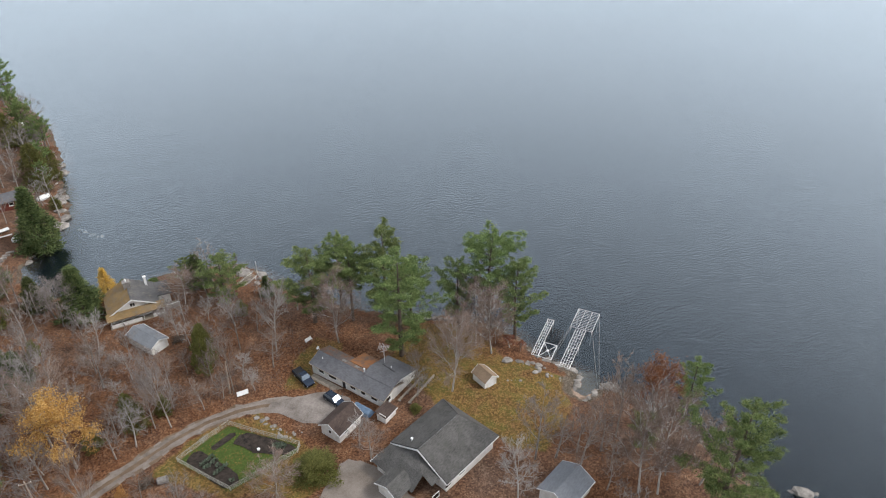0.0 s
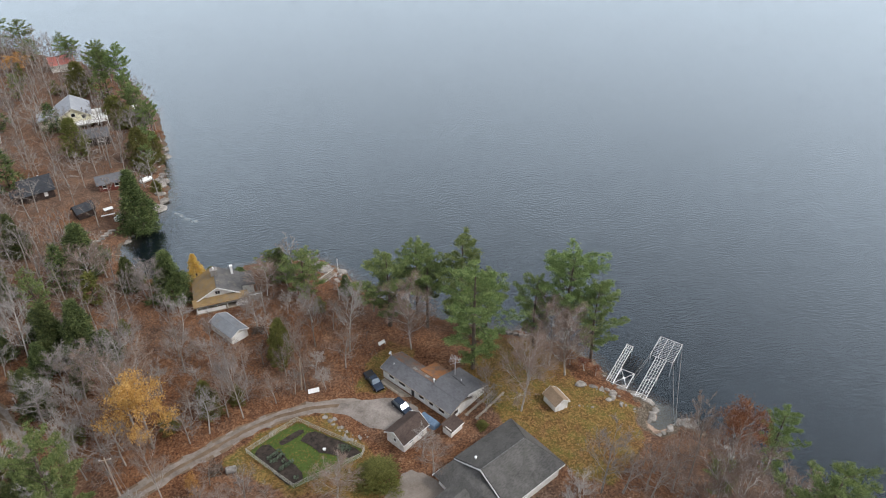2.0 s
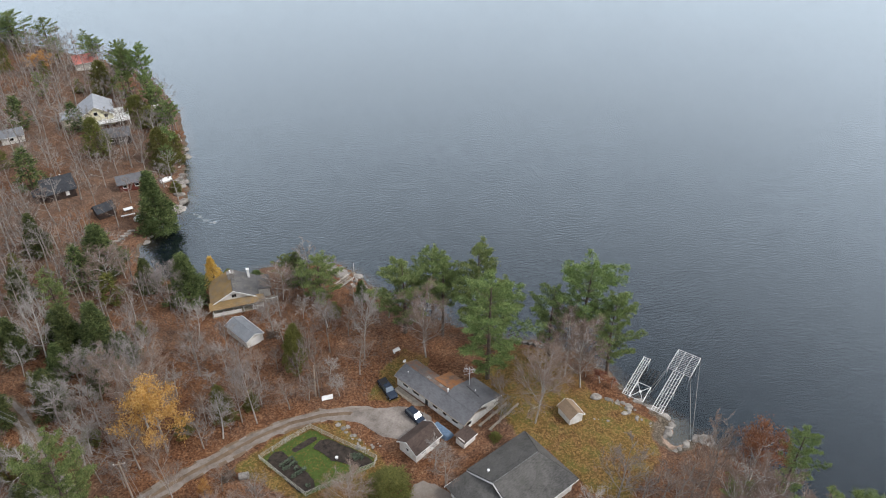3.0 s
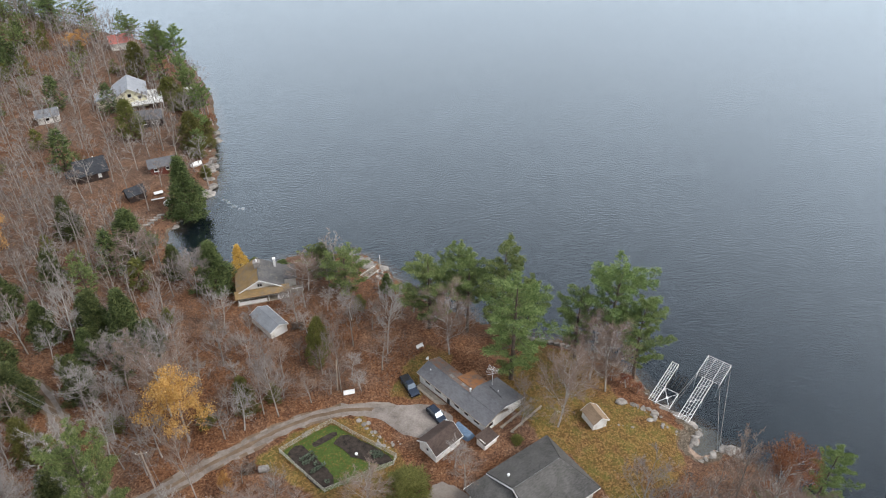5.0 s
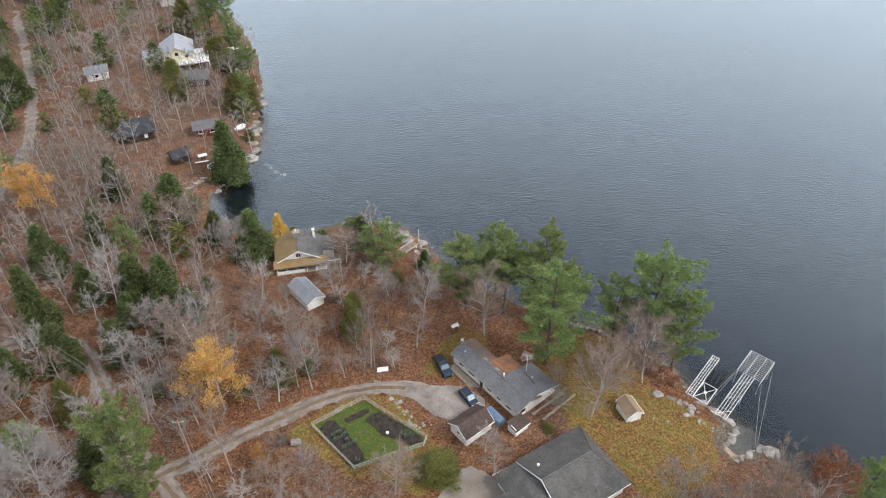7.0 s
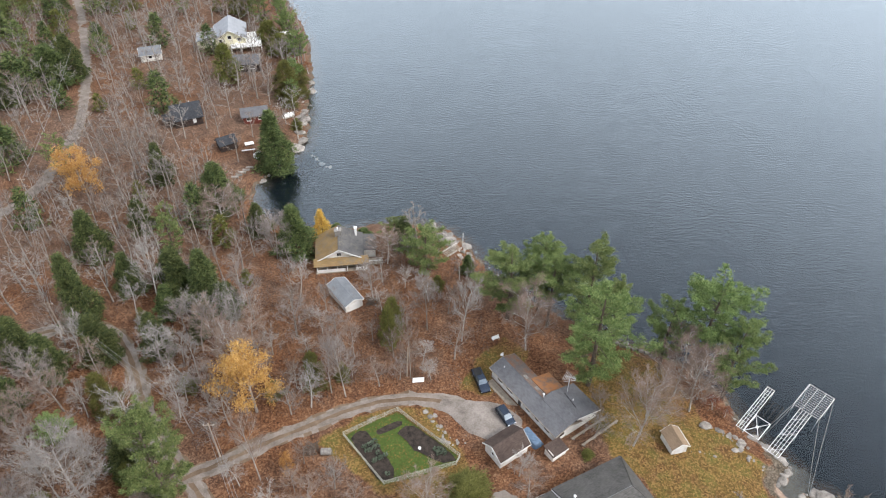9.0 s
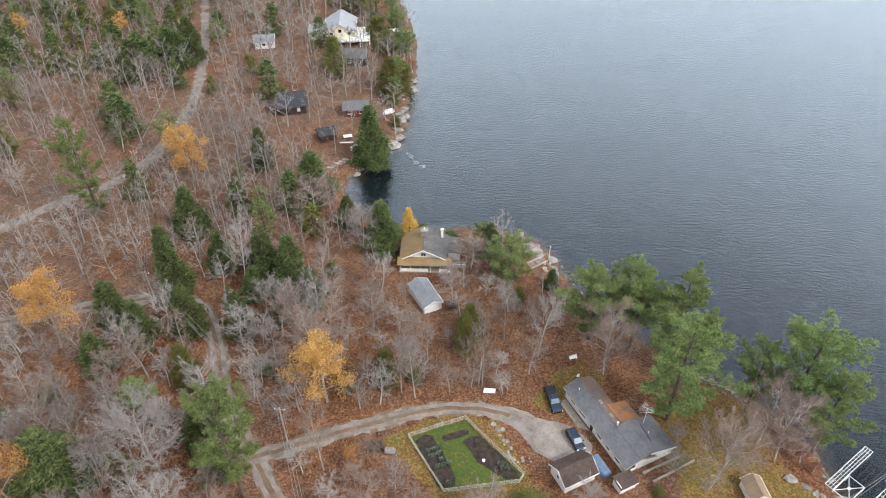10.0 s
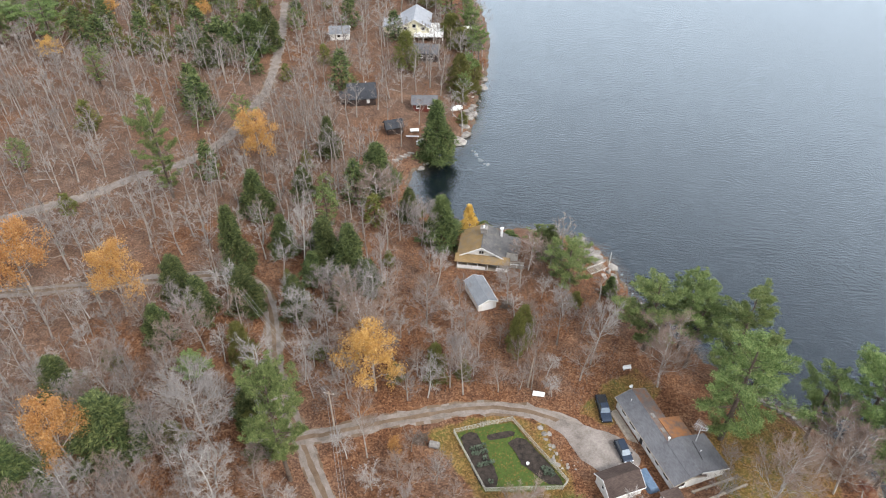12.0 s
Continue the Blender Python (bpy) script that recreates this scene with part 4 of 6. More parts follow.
for x, y, r in ((2, 3, 4), (6, 3, 4.5), (10, 3, 4.5), (3, 8, 4), (9, 8, 4.5), (13, 5, 3)):
    c = CM @ Vector((x, y, 0))
    keep_clear(c.x, c.y, r)
# grey metal garage before the cottage: ridge along its length
mg = gable_house("metal_garage", local_turn(-9.6, 120.9, -0.56, 0.83), 7.5, 3.9, 2.0, 2.9, M_WHITE, M_ROOF_PALE, "pale grey metal-roofed garage among fallen leaves", "garage", 0.25,
                 windows=[("left", 0.8, 0.0, 2.4, 1.9, "door", M_TRIM)])
br = thing("brush_pile", pose(-7.6, 121.8, gz(-7.6, 121.8)), "dark heap of brush beside the metal garage", "brush pile")
rb = random.Random(12)
part("sticks", joined(*[bar((rb.uniform(-1.5, 1.5), rb.uniform(-1.5, 1.5), rb.uniform(0, .6)), (rb.uniform(-1.6, 1.6), rb.uniform(-1.6, 1.6), rb.uniform(0, 1.2)), 0.06) for _ in range(45)]), M_BARK_PINE, br)

# the houses up the shore
dk = gable_house("dark_cabin", local_turn(-66.5, 191.5, 0.93, 0.37), 7.6, 6.4, 2.7, 5.6, M_DARKWOOD, M_ROOF_BLACK, "steep-roofed cabin of near-black boards", "cabin", 0.5, trim=None, windows=[("front", 5.0, 0.8, 0.9, 1.8, "door", M_TRIM)])
part("annex", box(-2.6, 1.5, -0.6, -0.02, 5.0, 2.2), M_DARKWOOD, dk)
part("annex_roof", slab([(-3.0, 1.1, 2.2), (0, 1.1, 2.75), (0, 5.4, 2.75), (-3.0, 5.4, 2.2)], 0.13), M_ROOF_BLACK, dk)
pipe(dk, 5.2, 4.0, 4.6, 0.12, 0.9, M_ALU, "flue")
gable_house("black_shed", local_turn(-51.5, 180.2, 0.85, 0.53), 4.6, 3.6, 2.1, 3.5, M_DARKWOOD, M_ROOF_BLACK, "small black shed with a window in its gable", "shed", 0.35, trim=None, windows=[("right", 1.2, 1.2, 0.9, 0.8)])
gable_house("red_cabin", local_turn(-48.0, 194.0, 0.97, 0.24), 6.8, 5.0, 2.4, 3.7, M_REDWOOD, M_ROOF_GREY, "low red-stained cabin with a grey roof", "cabin", 0.5, trim=None, windows=[("front", 1.0, 0.9, 1.2, 1.0), ("front", 4.2, 0.9, 1.2, 1.0)])
fw = gable_house("yellow_house", local_turn(-68.6, 253.5, 0.2, -0.98), 12.0, 10.0, 3.7, 6.6, M_CREAM, M_ROOF_METAL, "two-storey pale yellow house with a light metal roof and white deck", "house", 0.6,
                 windows=[("right", 1.4, 2.5, 1.2, 1.2), ("right", 4.3, 3.4, 1.3, 1.3), ("right", 7.4, 2.5, 1.2, 1.2), ("right", 1.6, 0.3, 1.4, 1.3), ("right", 6.4, 0.1, 1.0, 2.0, "door", M_TRIM), ("back", 3.0, 1.2, 1.4, 1.3), ("back", 7.0, 1.2, 1.4, 1.3)])
part("deck", box(8.0, 10.02, 1.5, 15.2, 15.0, 1.7), M_TRIM, fw, "white painted deck")
part("deck", box(12.02, 5.0, 1.5, 15.2, 10.0, 1.7), M_TRIM, fw, "white painted deck")
for x, y in ((15.0, 5.1), (15.0, 8.3), (15.0, 11.6), (15.0, 14.8), (11.6, 14.8), (8.1, 14.8)):
    part("deck_post", box(x, y, -0.8, x + 0.16, y + 0.16, 2.7), M_TRIM, fw)
part("deck_rail", box(15.02, 5.0, 2.55, 15.14, 15.0, 2.7), M_TRIM, fw)
part("deck_rail", box(8.0, 14.84, 2.55, 15.0, 14.96, 2.7), M_TRIM, fw)
part("sun_room", box(7.0, 10.02, -0.6, 7.98, 13.6, 3.2), M_TRIM, fw)
part("annex", box(3.0, -6.0, -0.6, 10.0, -0.02, 2.9), M_CREAM, fw)
part("annex_roof", slab([(2.6, -6.4, 2.8), (10.4, -6.4, 2.8), (10.4, 0.5, 4.3), (2.6, 0.5, 4.3)], 0.14), M_ROOF_METAL, fw)
gable_house("grey_boathouse", local_turn(-57.0, 226.0, 0.99, 0.1), 8.0, 6.5, 2.6, 4.3, M_DARKWOOD, M_ROOF_GREY, "weathered grey outbuilding below the yellow house", "outbuilding", 0.4, trim=None, windows=[("front", 1.5, 0.9, 1.6, 1.0), ("front", 4.8, 0.9, 1.6, 1.0)])
gable_house("pale_shed", local_turn(-88.5, 233.0, 0.95, 0.3), 6.5, 5.0, 2.4, 4.0, M_WHITE, M_ROOF_PALE, "pale shed half hidden in bare trees", "shed", 0.3, windows=[("front", 2.4, 1.0, 1.2, 1.0)])
gable_house("red_roofed_house", local_turn(-78.5, 300.0, 0.94, 0.34), 8.5, 6.5, 2.8, 5.0, M_WHITE, M_ROOF_RED, "house with a faded red metal roof in far woods", "house", 0.5)

# covered boats and pale things on the shore lots


def boat(x, y, turn, n, label, material=M_TRIM):
    b = thing("covered_boat", pose(x, y, gz(x, y), 0, 0, turn), label, "boat", "boats drawn up on shore")
    vs, fs = [], []
    for i in range(9):
        s = i / 8
        w = 1.05 * math.sin(math.pi * (0.12 + 0.8 * s)) ** 0.6
        for a, zz in ((-1, 0.25), (-1.0, 0.85), (-0.5, 1.15 + 0.15 * math.sin(s * 3)), (0.5, 1.15 + 0.15 * math.sin(s * 3)), (1.0, 0.85), (1, 0.25)):
            vs.append(((s - 0.5) * n, a * w * (0.75 if zz < 0.3 else 1), zz))
    for i in range(8):
        fs += [(i * 6 + j, (i + 1) * 6 + j, (i + 1) * 6 + (j + 1) % 6, i * 6 + (j + 1) % 6) for j in range(6)]
    fs += [tuple(range(6)), tuple(range(53, 47, -1))]
    part("hull_and_cover", (vs, fs), material, b)
    for k in (-0.28, 0.28):
        part("cradle", box(k * n - 0.1, -0.8, -0.3, k * n + 0.1, 0.8, 0.4), M_WOOD, b)


boat(-46.5, 256.0, 20, 6.0, "boat under a white winter cover on the far shore")
boat(-41.8, 179.6, 70, 2.5, "small upturned white boat on the leaf-strewn bank")
boat(-36.5, 200.5, 35, 3.6, "white rowing boat drawn up between rocks")


def slab_steps(x, y, n, dx, dy, label):
    st = thing("stone_steps", pose(x, y, gz(x, y)), label, "steps")
    for k in range(n):
        px_, py_ = dx * k, dy * k
        z = gz(x + px_, y + py_) - gz(x, y)
        part("slab", box(px_ - 0.95, py_ - 0.4, z - 0.3, px_ + 0.95, py_ + 0.4, z + 0.16, 0.06), M_ROCK, st)


slab_steps(-46.2, 170.3, 5, 0.75, 1.1, "pale flat stone slabs laid as steps down the bank")
for x, y, w, d, a, lab in ((-44.8, 184.3, 2.4, 1.5, 20, "white plank table on the leaf-strewn lot"), (-44.5, 181.3, 3.6, 0.5, 12, "pale plank walkway lying on the bank")):
    tb = thing("picnic_table", pose(x, y, gz(x, y), 0, 0, a), lab, "table")
    part("top", box(-w / 2, -d / 2, 0.68, w / 2, d / 2, 0.75), M_TRIM, tb)
    for k in (-1, 1):
        part("trestle", box(k * w * 0.35 - 0.06, -d * 0.4, -0.2, k * w * 0.35 + 0.06, d * 0.4, 0.68), M_WOOD, tb)

# white banner board beside the drive, and the bench behind the house
bd = thing("white_board", pose(2.0, 100.6, gz(2, 100.6), 0, 0, 4), "large white sheet of board propped among leaves", "board")
part("sheet", slab([(-1.15, -0.05, 0.35), (1.0, 0.0, 0.3), (1.1, 0.55, 0.95), (-1.05, 0.5, 1.05)], 0.04), M_TRIM, bd)
for x in (-0.9, 0.85):
    part("prop", bar((x, 0.3, -0.2), (x, 0.25, 0.62), 0.05), M_WOOD, bd)
be = thing("garden_bench", pose(17.2, 111.3, gz(17.2, 111.3), 0, 0, 25), "small pale wooden bench on the lawn", "bench")
part("seat", box(-0.8, -0.25, 0.4, 0.8, 0.25, 0.47), M_TRIM, be)
part("backrest", box(-0.8, 0.22, 0.47, 0.8, 0.28, 0.9), M_TRIM, be)
for x in (-0.7, 0.62):
    for y in (-0.22, 0.16):
        part("leg", box(x, y, -0.1, x + 0.08, y + 0.08, 0.4), M_TRIM, be)

# ---- vehicles ----


def car(name, m, L, W, profile, glass, label, bed=None):
    """A body lofted along x from a side profile of (x, sill, beltline), a glazed cabin, four wheels, lamps."""
    c = thing(name, m, label, "car")
    vs, fs = [], []
    for x, z0, z1, w in profile:
        for yy, zz in ((-w, z0), (-w * 1.0, (z0 + z1) / 2), (-w * 0.93, z1), (w * 0.93, z1), (w, (z0 + z1) / 2), (w, z0)):
            vs.append((x * L, yy * W / 2, zz))
    n = len(profile)
    for i in range(n - 1):
        fs += [(i * 6 + j, i * 6 + (j + 1) % 6, (i + 1) * 6 + (j + 1) % 6, (i + 1) * 6 + j) for j in range(6)]
    fs += [tuple(range(5, -1, -1)), tuple(range((n - 1) * 6, n * 6))]
    body = part("body", (vs, fs), M_CARBLUE, c)
    x0, x1, x2, x3, zb, zt = glass

    def ring(xa, xb, z, w):
        return [(xa * L, -w, z), (xb * L, -w, z), (xb * L, w, z), (xa * L, w, z)]
    cv = ring(x0, x3, zb, W * 0.44) + ring(x1, x2, zt, W * 0.36)
    part("glasshouse", (cv, [(i, (i + 1) % 4, 4 + (i + 1) % 4, 4 + i) for i in range(4)] + [(3, 2, 1, 0)]), M_CARGLASS, c)
    cv = ring(x1, x2, zt, W * 0.37) + ring(x1 + 0.01, x2 - 0.01, zt + 0.06, W * 0.34)
    part("roof_panel", (cv, [(i, (i + 1) % 4, 4 + (i + 1) % 4, 4 + i) for i in range(4)] + [(4, 5, 6, 7), (3, 2, 1, 0)]), M_CARBLUE, c)
    for xa, xb in ((x0, x1), (x3, x2)):
        for s in (-1, 1):
            part("pillar", bar((xa * L, s * W * 0.44, zb), (xb * L, s * W * 0.365, zt), 0.035), M_CARBLUE, c)
    for x in (0.19, 0.8):
        for s in (-1, 1):
            y = s * W * 0.44
            wh = part("wheel", tube([(x * L, y - 0.12, 0.34), (x * L, y + 0.12, 0.34)], [0.35, 0.35], 14), M_TYRE, c)
            part("rim", tube([(x * L, y - 0.125, 0.34), (x * L, y + 0.125, 0.34)], [0.21, 0.21], 10), M_RIM, wh)
    for s in (-1, 1):
        part("headlight", box(L - 0.16, s * W * 0.36 - 0.17, 0.68, L - 0.02, s * W * 0.36 + 0.17, 0.84), M_LAMP, c)
        part("mirror", box(x3 * L - 0.25, s * W * 0.52 - 0.1, zb, x3 * L - 0.1, s * W * 0.52 + 0.1, zb + 0.18), M_CARBLUE, c)
    if bed:
        part("cargo_bed", box(bed[0] * L, -W * 0.38, 0.75, bed[1] * L, W * 0.38, bed[2]), M_BLACK, c, "black covered load bed")
    return c


TP = [(0.0, 0.5, 0.95, 0.9), (0.02, 0.4, 1.08, 1.0), (0.35, 0.35, 1.1, 1.0), (0.7, 0.35, 1.12, 1.0), (0.93, 0.38, 1.02, 0.97), (1.0, 0.45, 0.85, 0.85)]
car("pickup_truck", local_turn(12.7, 103.3, 0.29, -0.957), 5.7, 1.98, TP, (0.36, 0.42, 0.62, 0.72, 1.1, 1.78), "dark blue pickup truck parked beside the long house", (0.03, 0.35, 1.13))
SP = [(0.0, 0.5, 0.95, 0.9), (0.03, 0.38, 1.08, 1.0), (0.4, 0.32, 1.05, 1.0), (0.72, 0.32, 1.02, 1.0), (0.93, 0.36, 0.9, 0.95), (1.0, 0.42, 0.75, 0.82)]
car("small_suv", local_turn(16.4, 94.4, 0.45, -0.893), 4.4, 1.82, SP, (0.05, 0.14, 0.58, 0.74, 1.03, 1.62), "dark blue small estate car on the gravel pad")
keep_clear(13.5, 100.5, 3.2)
keep_clear(17.3, 92.6, 2.5)

# ---- garden ----


def fence_run(a, b, ob, n):
    a, b = Vector(a), Vector(b)
    for k in range(n):
        p, q = a.lerp(b, k / n), a.lerp(b, (k + 1) / n)
        zp, zq = gz(*p), gz(*q)
        part("post", bar((p.x, p.y, zp - 0.3), (p.x, p.y, zp + 1.3), 0.045), M_FENCE, ob)
        for h in (0.35, 0.8, 1.2):
            part("rail", bar((p.x, p.y, zp + h), (q.x, q.y, zq + h), 0.035 if h > 1 else 0.022), M_FENCE, ob)
    # pale netting strands
    part("netting", joined(*[bar((a.x, a.y, gz(*a) + h), (b.x, b.y, gz(*b) + h), 0.016) for h in (0.2, 0.5, 0.65, 0.95, 1.08)]), M_FENCE, ob)


fe = thing("garden_fence", Matrix.Identity(4), "low weathered post-and-rail fence with netting round the vegetable plot", "fence")
for i in range(5):
    a, b = GARDEN[i], GARDEN[(i + 1) % 5]
    fence_run(a, b, fe, max(1, round(math.dist(a, b) / 2.4)))
gt = thing("garden_gate", pose(-6.2, 92.2, gz(-6.2, 92.2), 0, 0, 28), "low wooden gate in the garden fence", "gate")
for k in range(6):
    part("picket", box(-0.8 + k * 0.3, -0.03, 0.1, -0.66 + k * 0.3, 0.03, 1.3), M_WOOD, gt)
part("gate_rail", box(-0.85, -0.06, 0.9, 0.88, -0.03, 1.0), M_WOOD, gt)


patch("vegetable_bed", [(-9.8, 88.8), (-7.2, 90.2), (-2.0, 82.4), (-4.4, 80.8)], M_SOIL, "dark soil bed with rows of greens", 0.1, "garden bed", 0.5, 3, "object")
patch("flower_bed", [(-5.4, 90.3), (-1.6, 92.3), (-1.0, 91.4), (-4.8, 89.4)], M_SOIL, "narrow dark bed by the garden fence", 0.1, "garden bed", 0.5, 4, "object")
patch("dug_bed", [(-1.6, 89.6), (1.2, 91.0), (8.0, 84.9), (7.6, 83.9), (6.2, 83.4), (3.2, 85.2), (1.2, 86.2), (0.6, 87.2)], M_SOIL, "freshly dug black soil bed", 0.12, "garden bed", 0.5, 5, "object")


def leaf_cluster(rnd, n, r, h, size):
    vs, fs = [], []
    for _ in range(n):
        a, rr = rnd.uniform(0, 6.28), r * math.sqrt(rnd.random())
        p = Vector((rr * math.cos(a), rr * math.sin(a), rnd.uniform(0.05, h)))
        d = Vector((math.cos(a) + rnd.uniform(-.6, .6), math.sin(a) + rnd.uniform(-.6, .6), rnd.uniform(0.1, 0.9))).normalized() * size
        s = d.cross(Vector((0, 0, 1))).normalized() * size * 0.35
        k = len(vs)
        vs += [tuple(p - s), tuple(p + s), tuple(p + d + s * 0.4), tuple(p + d - s * 0.4)]
        fs.append((k, k + 1, k + 2, k + 3))
    return vs, fs


rg = random.Random(8)
cab = [mesh_of("leaves", *leaf_cluster(rg, 26, 0.28, 0.35, 0.3), M_VEG) for _ in range(3)]
for k in range(9):
    for j in range(4):
        x, y = -8.6 + k * 0.62 + j * 0.62, 88.9 - k * 0.93 + j * 0.36
        if k in (2, 3, 5) or rg.random() < 0.2:
            o = thing("cabbage", pose(x + rg.uniform(-.1, .1), y + rg.uniform(-.1, .1), gz(x, y) + 0.1, 0, 0, rg.uniform(0, 360)), "grey-green cabbage plant growing in the dark bed", "plant", "garden greens")
            part("leaves", cab[rg.randrange(3)], M_VEG, o)
for x, y in ((5.0, 86.2), (5.8, 86.0), (5.4, 85.4), (6.3, 85.5)):
    o = thing("leafy_plant", pose(x, y, gz(x, y) + 0.1), "pale green leafy plant in the dug bed", "plant", "garden greens")
    part("leaves", mesh_of("leaves", *leaf_cluster(rg, 40, 0.4, 0.4, 0.3), M_VEG), M_VEG, o)
pot = thing("white_bucket", pose(2.2, 86.4, gz(2.2, 86.4)), "white bucket standing by the dug bed", "bucket")
part("pail", tube([(0, 0, 0), (0, 0, 0.45)], [0.2, 0.26], 12), M_TRIM, pot)
part("rim", tube([(0, 0, 0.43), (0, 0, 0.48)], [0.28, 0.28], 12), M_TRIM, pot)
# compost heap and round grey tank lid
cp = thing("compost_bin", pose(-13.6, 86.0, gz(-13.6, 86)), "rounded grey tank lying beside a dark compost heap", "tank")
part("drum", tube([(-0.9, 0, 0.55), (-0.75, 0, 0.55), (0.75, 0, 0.55), (0.9, 0, 0.55)], [0.45, 0.62, 0.62, 0.45], 14), M_STONE, cp)
part("heap", joined(*[bar((-2.6 + rb.uniform(-1.3, 1.3), 0.7 + rb.uniform(-1.2, 1.2), rb.uniform(0, .4)), (-2.6 + rb.uniform(-1.4, 1.4), 0.7 + rb.uniform(-1.4, 1.4), rb.uniform(0.2, 1.1)), 0.08) for _ in range(40)]), M_BARK_PINE, cp)

# ---- rocks ----


def rock_mesh(seed, n=7, m=5, material=M_ROCK):
    rnd = random.Random(seed)
    vs, fs = [(0, 0, -0.5)], []
    off = [rnd.uniform(0.75, 1.2) for _ in range(n)]
    for j in range(1, m):
        phi = math.pi * j / m
        for i in range(n):
            a = 2 * math.pi * i / n + 0.3 * (j % 2)
            r = math.sin(phi) ** 0.6 * off[i] * rnd.uniform(0.85, 1.12)
            vs.append((r * math.cos(a) * 0.55, r * math.sin(a) * 0.5, -0.5 * math.cos(phi) * rnd.uniform(0.85, 1.1)))
    vs.append((0, 0, 0.48))
    for i in range(n):
        fs.append((0, 1 + (i + 1) % n, 1 + i))
        for j in range(m - 2):
            a, b = 1 + j * n + i, 1 + j * n + (i + 1) % n
            fs.append((a, b, b + n, a + n))
        fs.append((1 + (m - 2) * n + i, 1 + (m - 2) * n + (i + 1) % n, len(vs) - 1))
    return mesh_of("rock", vs, fs, material)


ROCKS = [rock_mesh(s) for s in range(8)]
rr = random.Random(21)
ROCK_N = 0


def rock(x, y, sx, sy, sz, label="pale grey granite boulder at the water's edge", sink=0.36, group="shore boulders", z=None):
    global ROCK_N
    ob = new("rock", ROCKS[ROCK_N % len(ROCKS)])
    ROCK_N += 1
    zz = max(gz(x, y), -0.6) if z is None else z
    ob.matrix_world = pose(x, y, zz + sz * (0.5 - sink), rr.uniform(-12, 12), rr.uniform(-12, 12), rr.uniform(0, 360)) @ Matrix.Diagonal((sx, sy, sz, 1))
    return tagged(ob, label, "rock", group)


def rocks_along(a, b, n, size, wide, label):
    for k in range(n):
        s = (k + rr.uniform(0.1, 0.9)) / n
        x, y = a[0] + (b[0] - a[0]) * s + rr.uniform(-wide, wide), a[1] + (b[1] - a[1]) * s + rr.uniform(-wide, wide)
        q = size * rr.choice((0.4, 0.55, 0.8, 1.0, 1.4))
        rock(x, y, q, q * rr.uniform(0.6, 1), q * rr.uniform(0.22, 0.42), label)


SHORE_LAB = "pale grey granite boulder at the water's edge"
rocks_along((-33.5, 224), (-32.0, 200), 9, 2.6, 1.5, SHORE_LAB)
rocks_along((-32.0, 203), (-32.5, 186), 9, 3.2, 1.3, SHORE_LAB)
rocks_along((-33, 183), (-40, 169), 14, 1.4, 0.6, SHORE_LAB)
rocks_along((-28.5, 184), (-22, 176.5), 12, 1.1, 0.5, "small rock breaking the lake surface")
rocks_along((4, 150), (15, 139.5), 22, 2.0, 1.5, "sun-bleached ledge rock on the point")
rocks_along((6, 146.5), (13.5, 137), 14, 2.3, 1.4, "sun-bleached ledge rock on the point")
rocks_along((16, 137), (30, 121), 12, 1.3, 0.7, SHORE_LAB)
rocks_along((40, 114), (58, 100), 14, 1.2, 0.6, SHORE_LAB)
rocks_along((59, 97), (60.5, 90), 8, 1.1, 0.5, SHORE_LAB)
rocks_along((61, 89.5), (65.6, 84), 12, 1.7, 0.3, "squared pale stone of the landing wall")
rocks_along((65.9, 83.7), (62.2, 79.8), 9, 1.5, 0.25, "squared pale stone of the landing wall")
rocks_along((62.3, 76.4), (67.4, 78.6), 6, 1.3, 0.3, "pale stone lining the little beach")
rocks_along((67.4, 78.4), (69.5, 77), 3, 2.2, 0.3, "pale stone lining the little beach")
rocks_along((55, 91), (60, 86.5), 14, 1.1, 0.8, "weathered rock among leaves above the dock")
rocks_along((57, 87), (60.5, 82.5), 9, 0.9, 0.8, "pale slab set in the lawn edge")
rocks_along((48.5, 85.5), (53, 84.5), 5, 0.5, 0.3, "stone of a low edging by the shed")
rocks_along((72, 72), (78, 50), 16, 1.4, 0.8, SHORE_LAB)
rocks_along((4, 94), (7.2, 87), 22, 0.8, 0.9, "stone in the rough rockery by the garden")
rocks_along((7, 87), (11, 88.5), 8, 0.6, 0.6, "stone in the rough rockery by the garden")
rock(84.9, 44.3, 3.6, 2.2, 1.5, "large pale flat rock standing out of the lake", 0.2, z=-0.5)
rock(83.2, 45.4, 1.2, 0.9, 0.7, "small rock breaking the lake surface", z=-0.3)
rock(87.0, 43.4, 1.4, 0.9, 0.6, "small rock breaking the lake surface", z=-0.3)
rock(52.8, 91.0, 2.2, 1.8, 1.1, "round grey boulder among red brush")

# ---- docks: lifted aluminium frames without decking ----


def ladder_frame(ob, o, d, n, length, width, bars, stringers, z0, z1, name="crossbar", r=0.06):
    """A frame from o along d, width along n, rising from z0 to z1."""
    for k in range(stringers):
        q = width * k / (stringers - 1)
        a, b = o + n * q, o + n * q + d * length
        part("stringer", bar((a.x, a.y, z0), (b.x, b.y, z1), r if k in (0, stringers - 1) else r * 0.7), M_ALU, ob)
    for k in range(bars + 1):
        s = k / bars
        a, b = o + d * length * s, o + d * length * s + n * width
        z = z0 + (z1 - z0) * s
        part(name, bar((a.x, a.y, z), (b.x, b.y, z), r if k in (0, bars) else r * 0.7), M_ALU, ob)


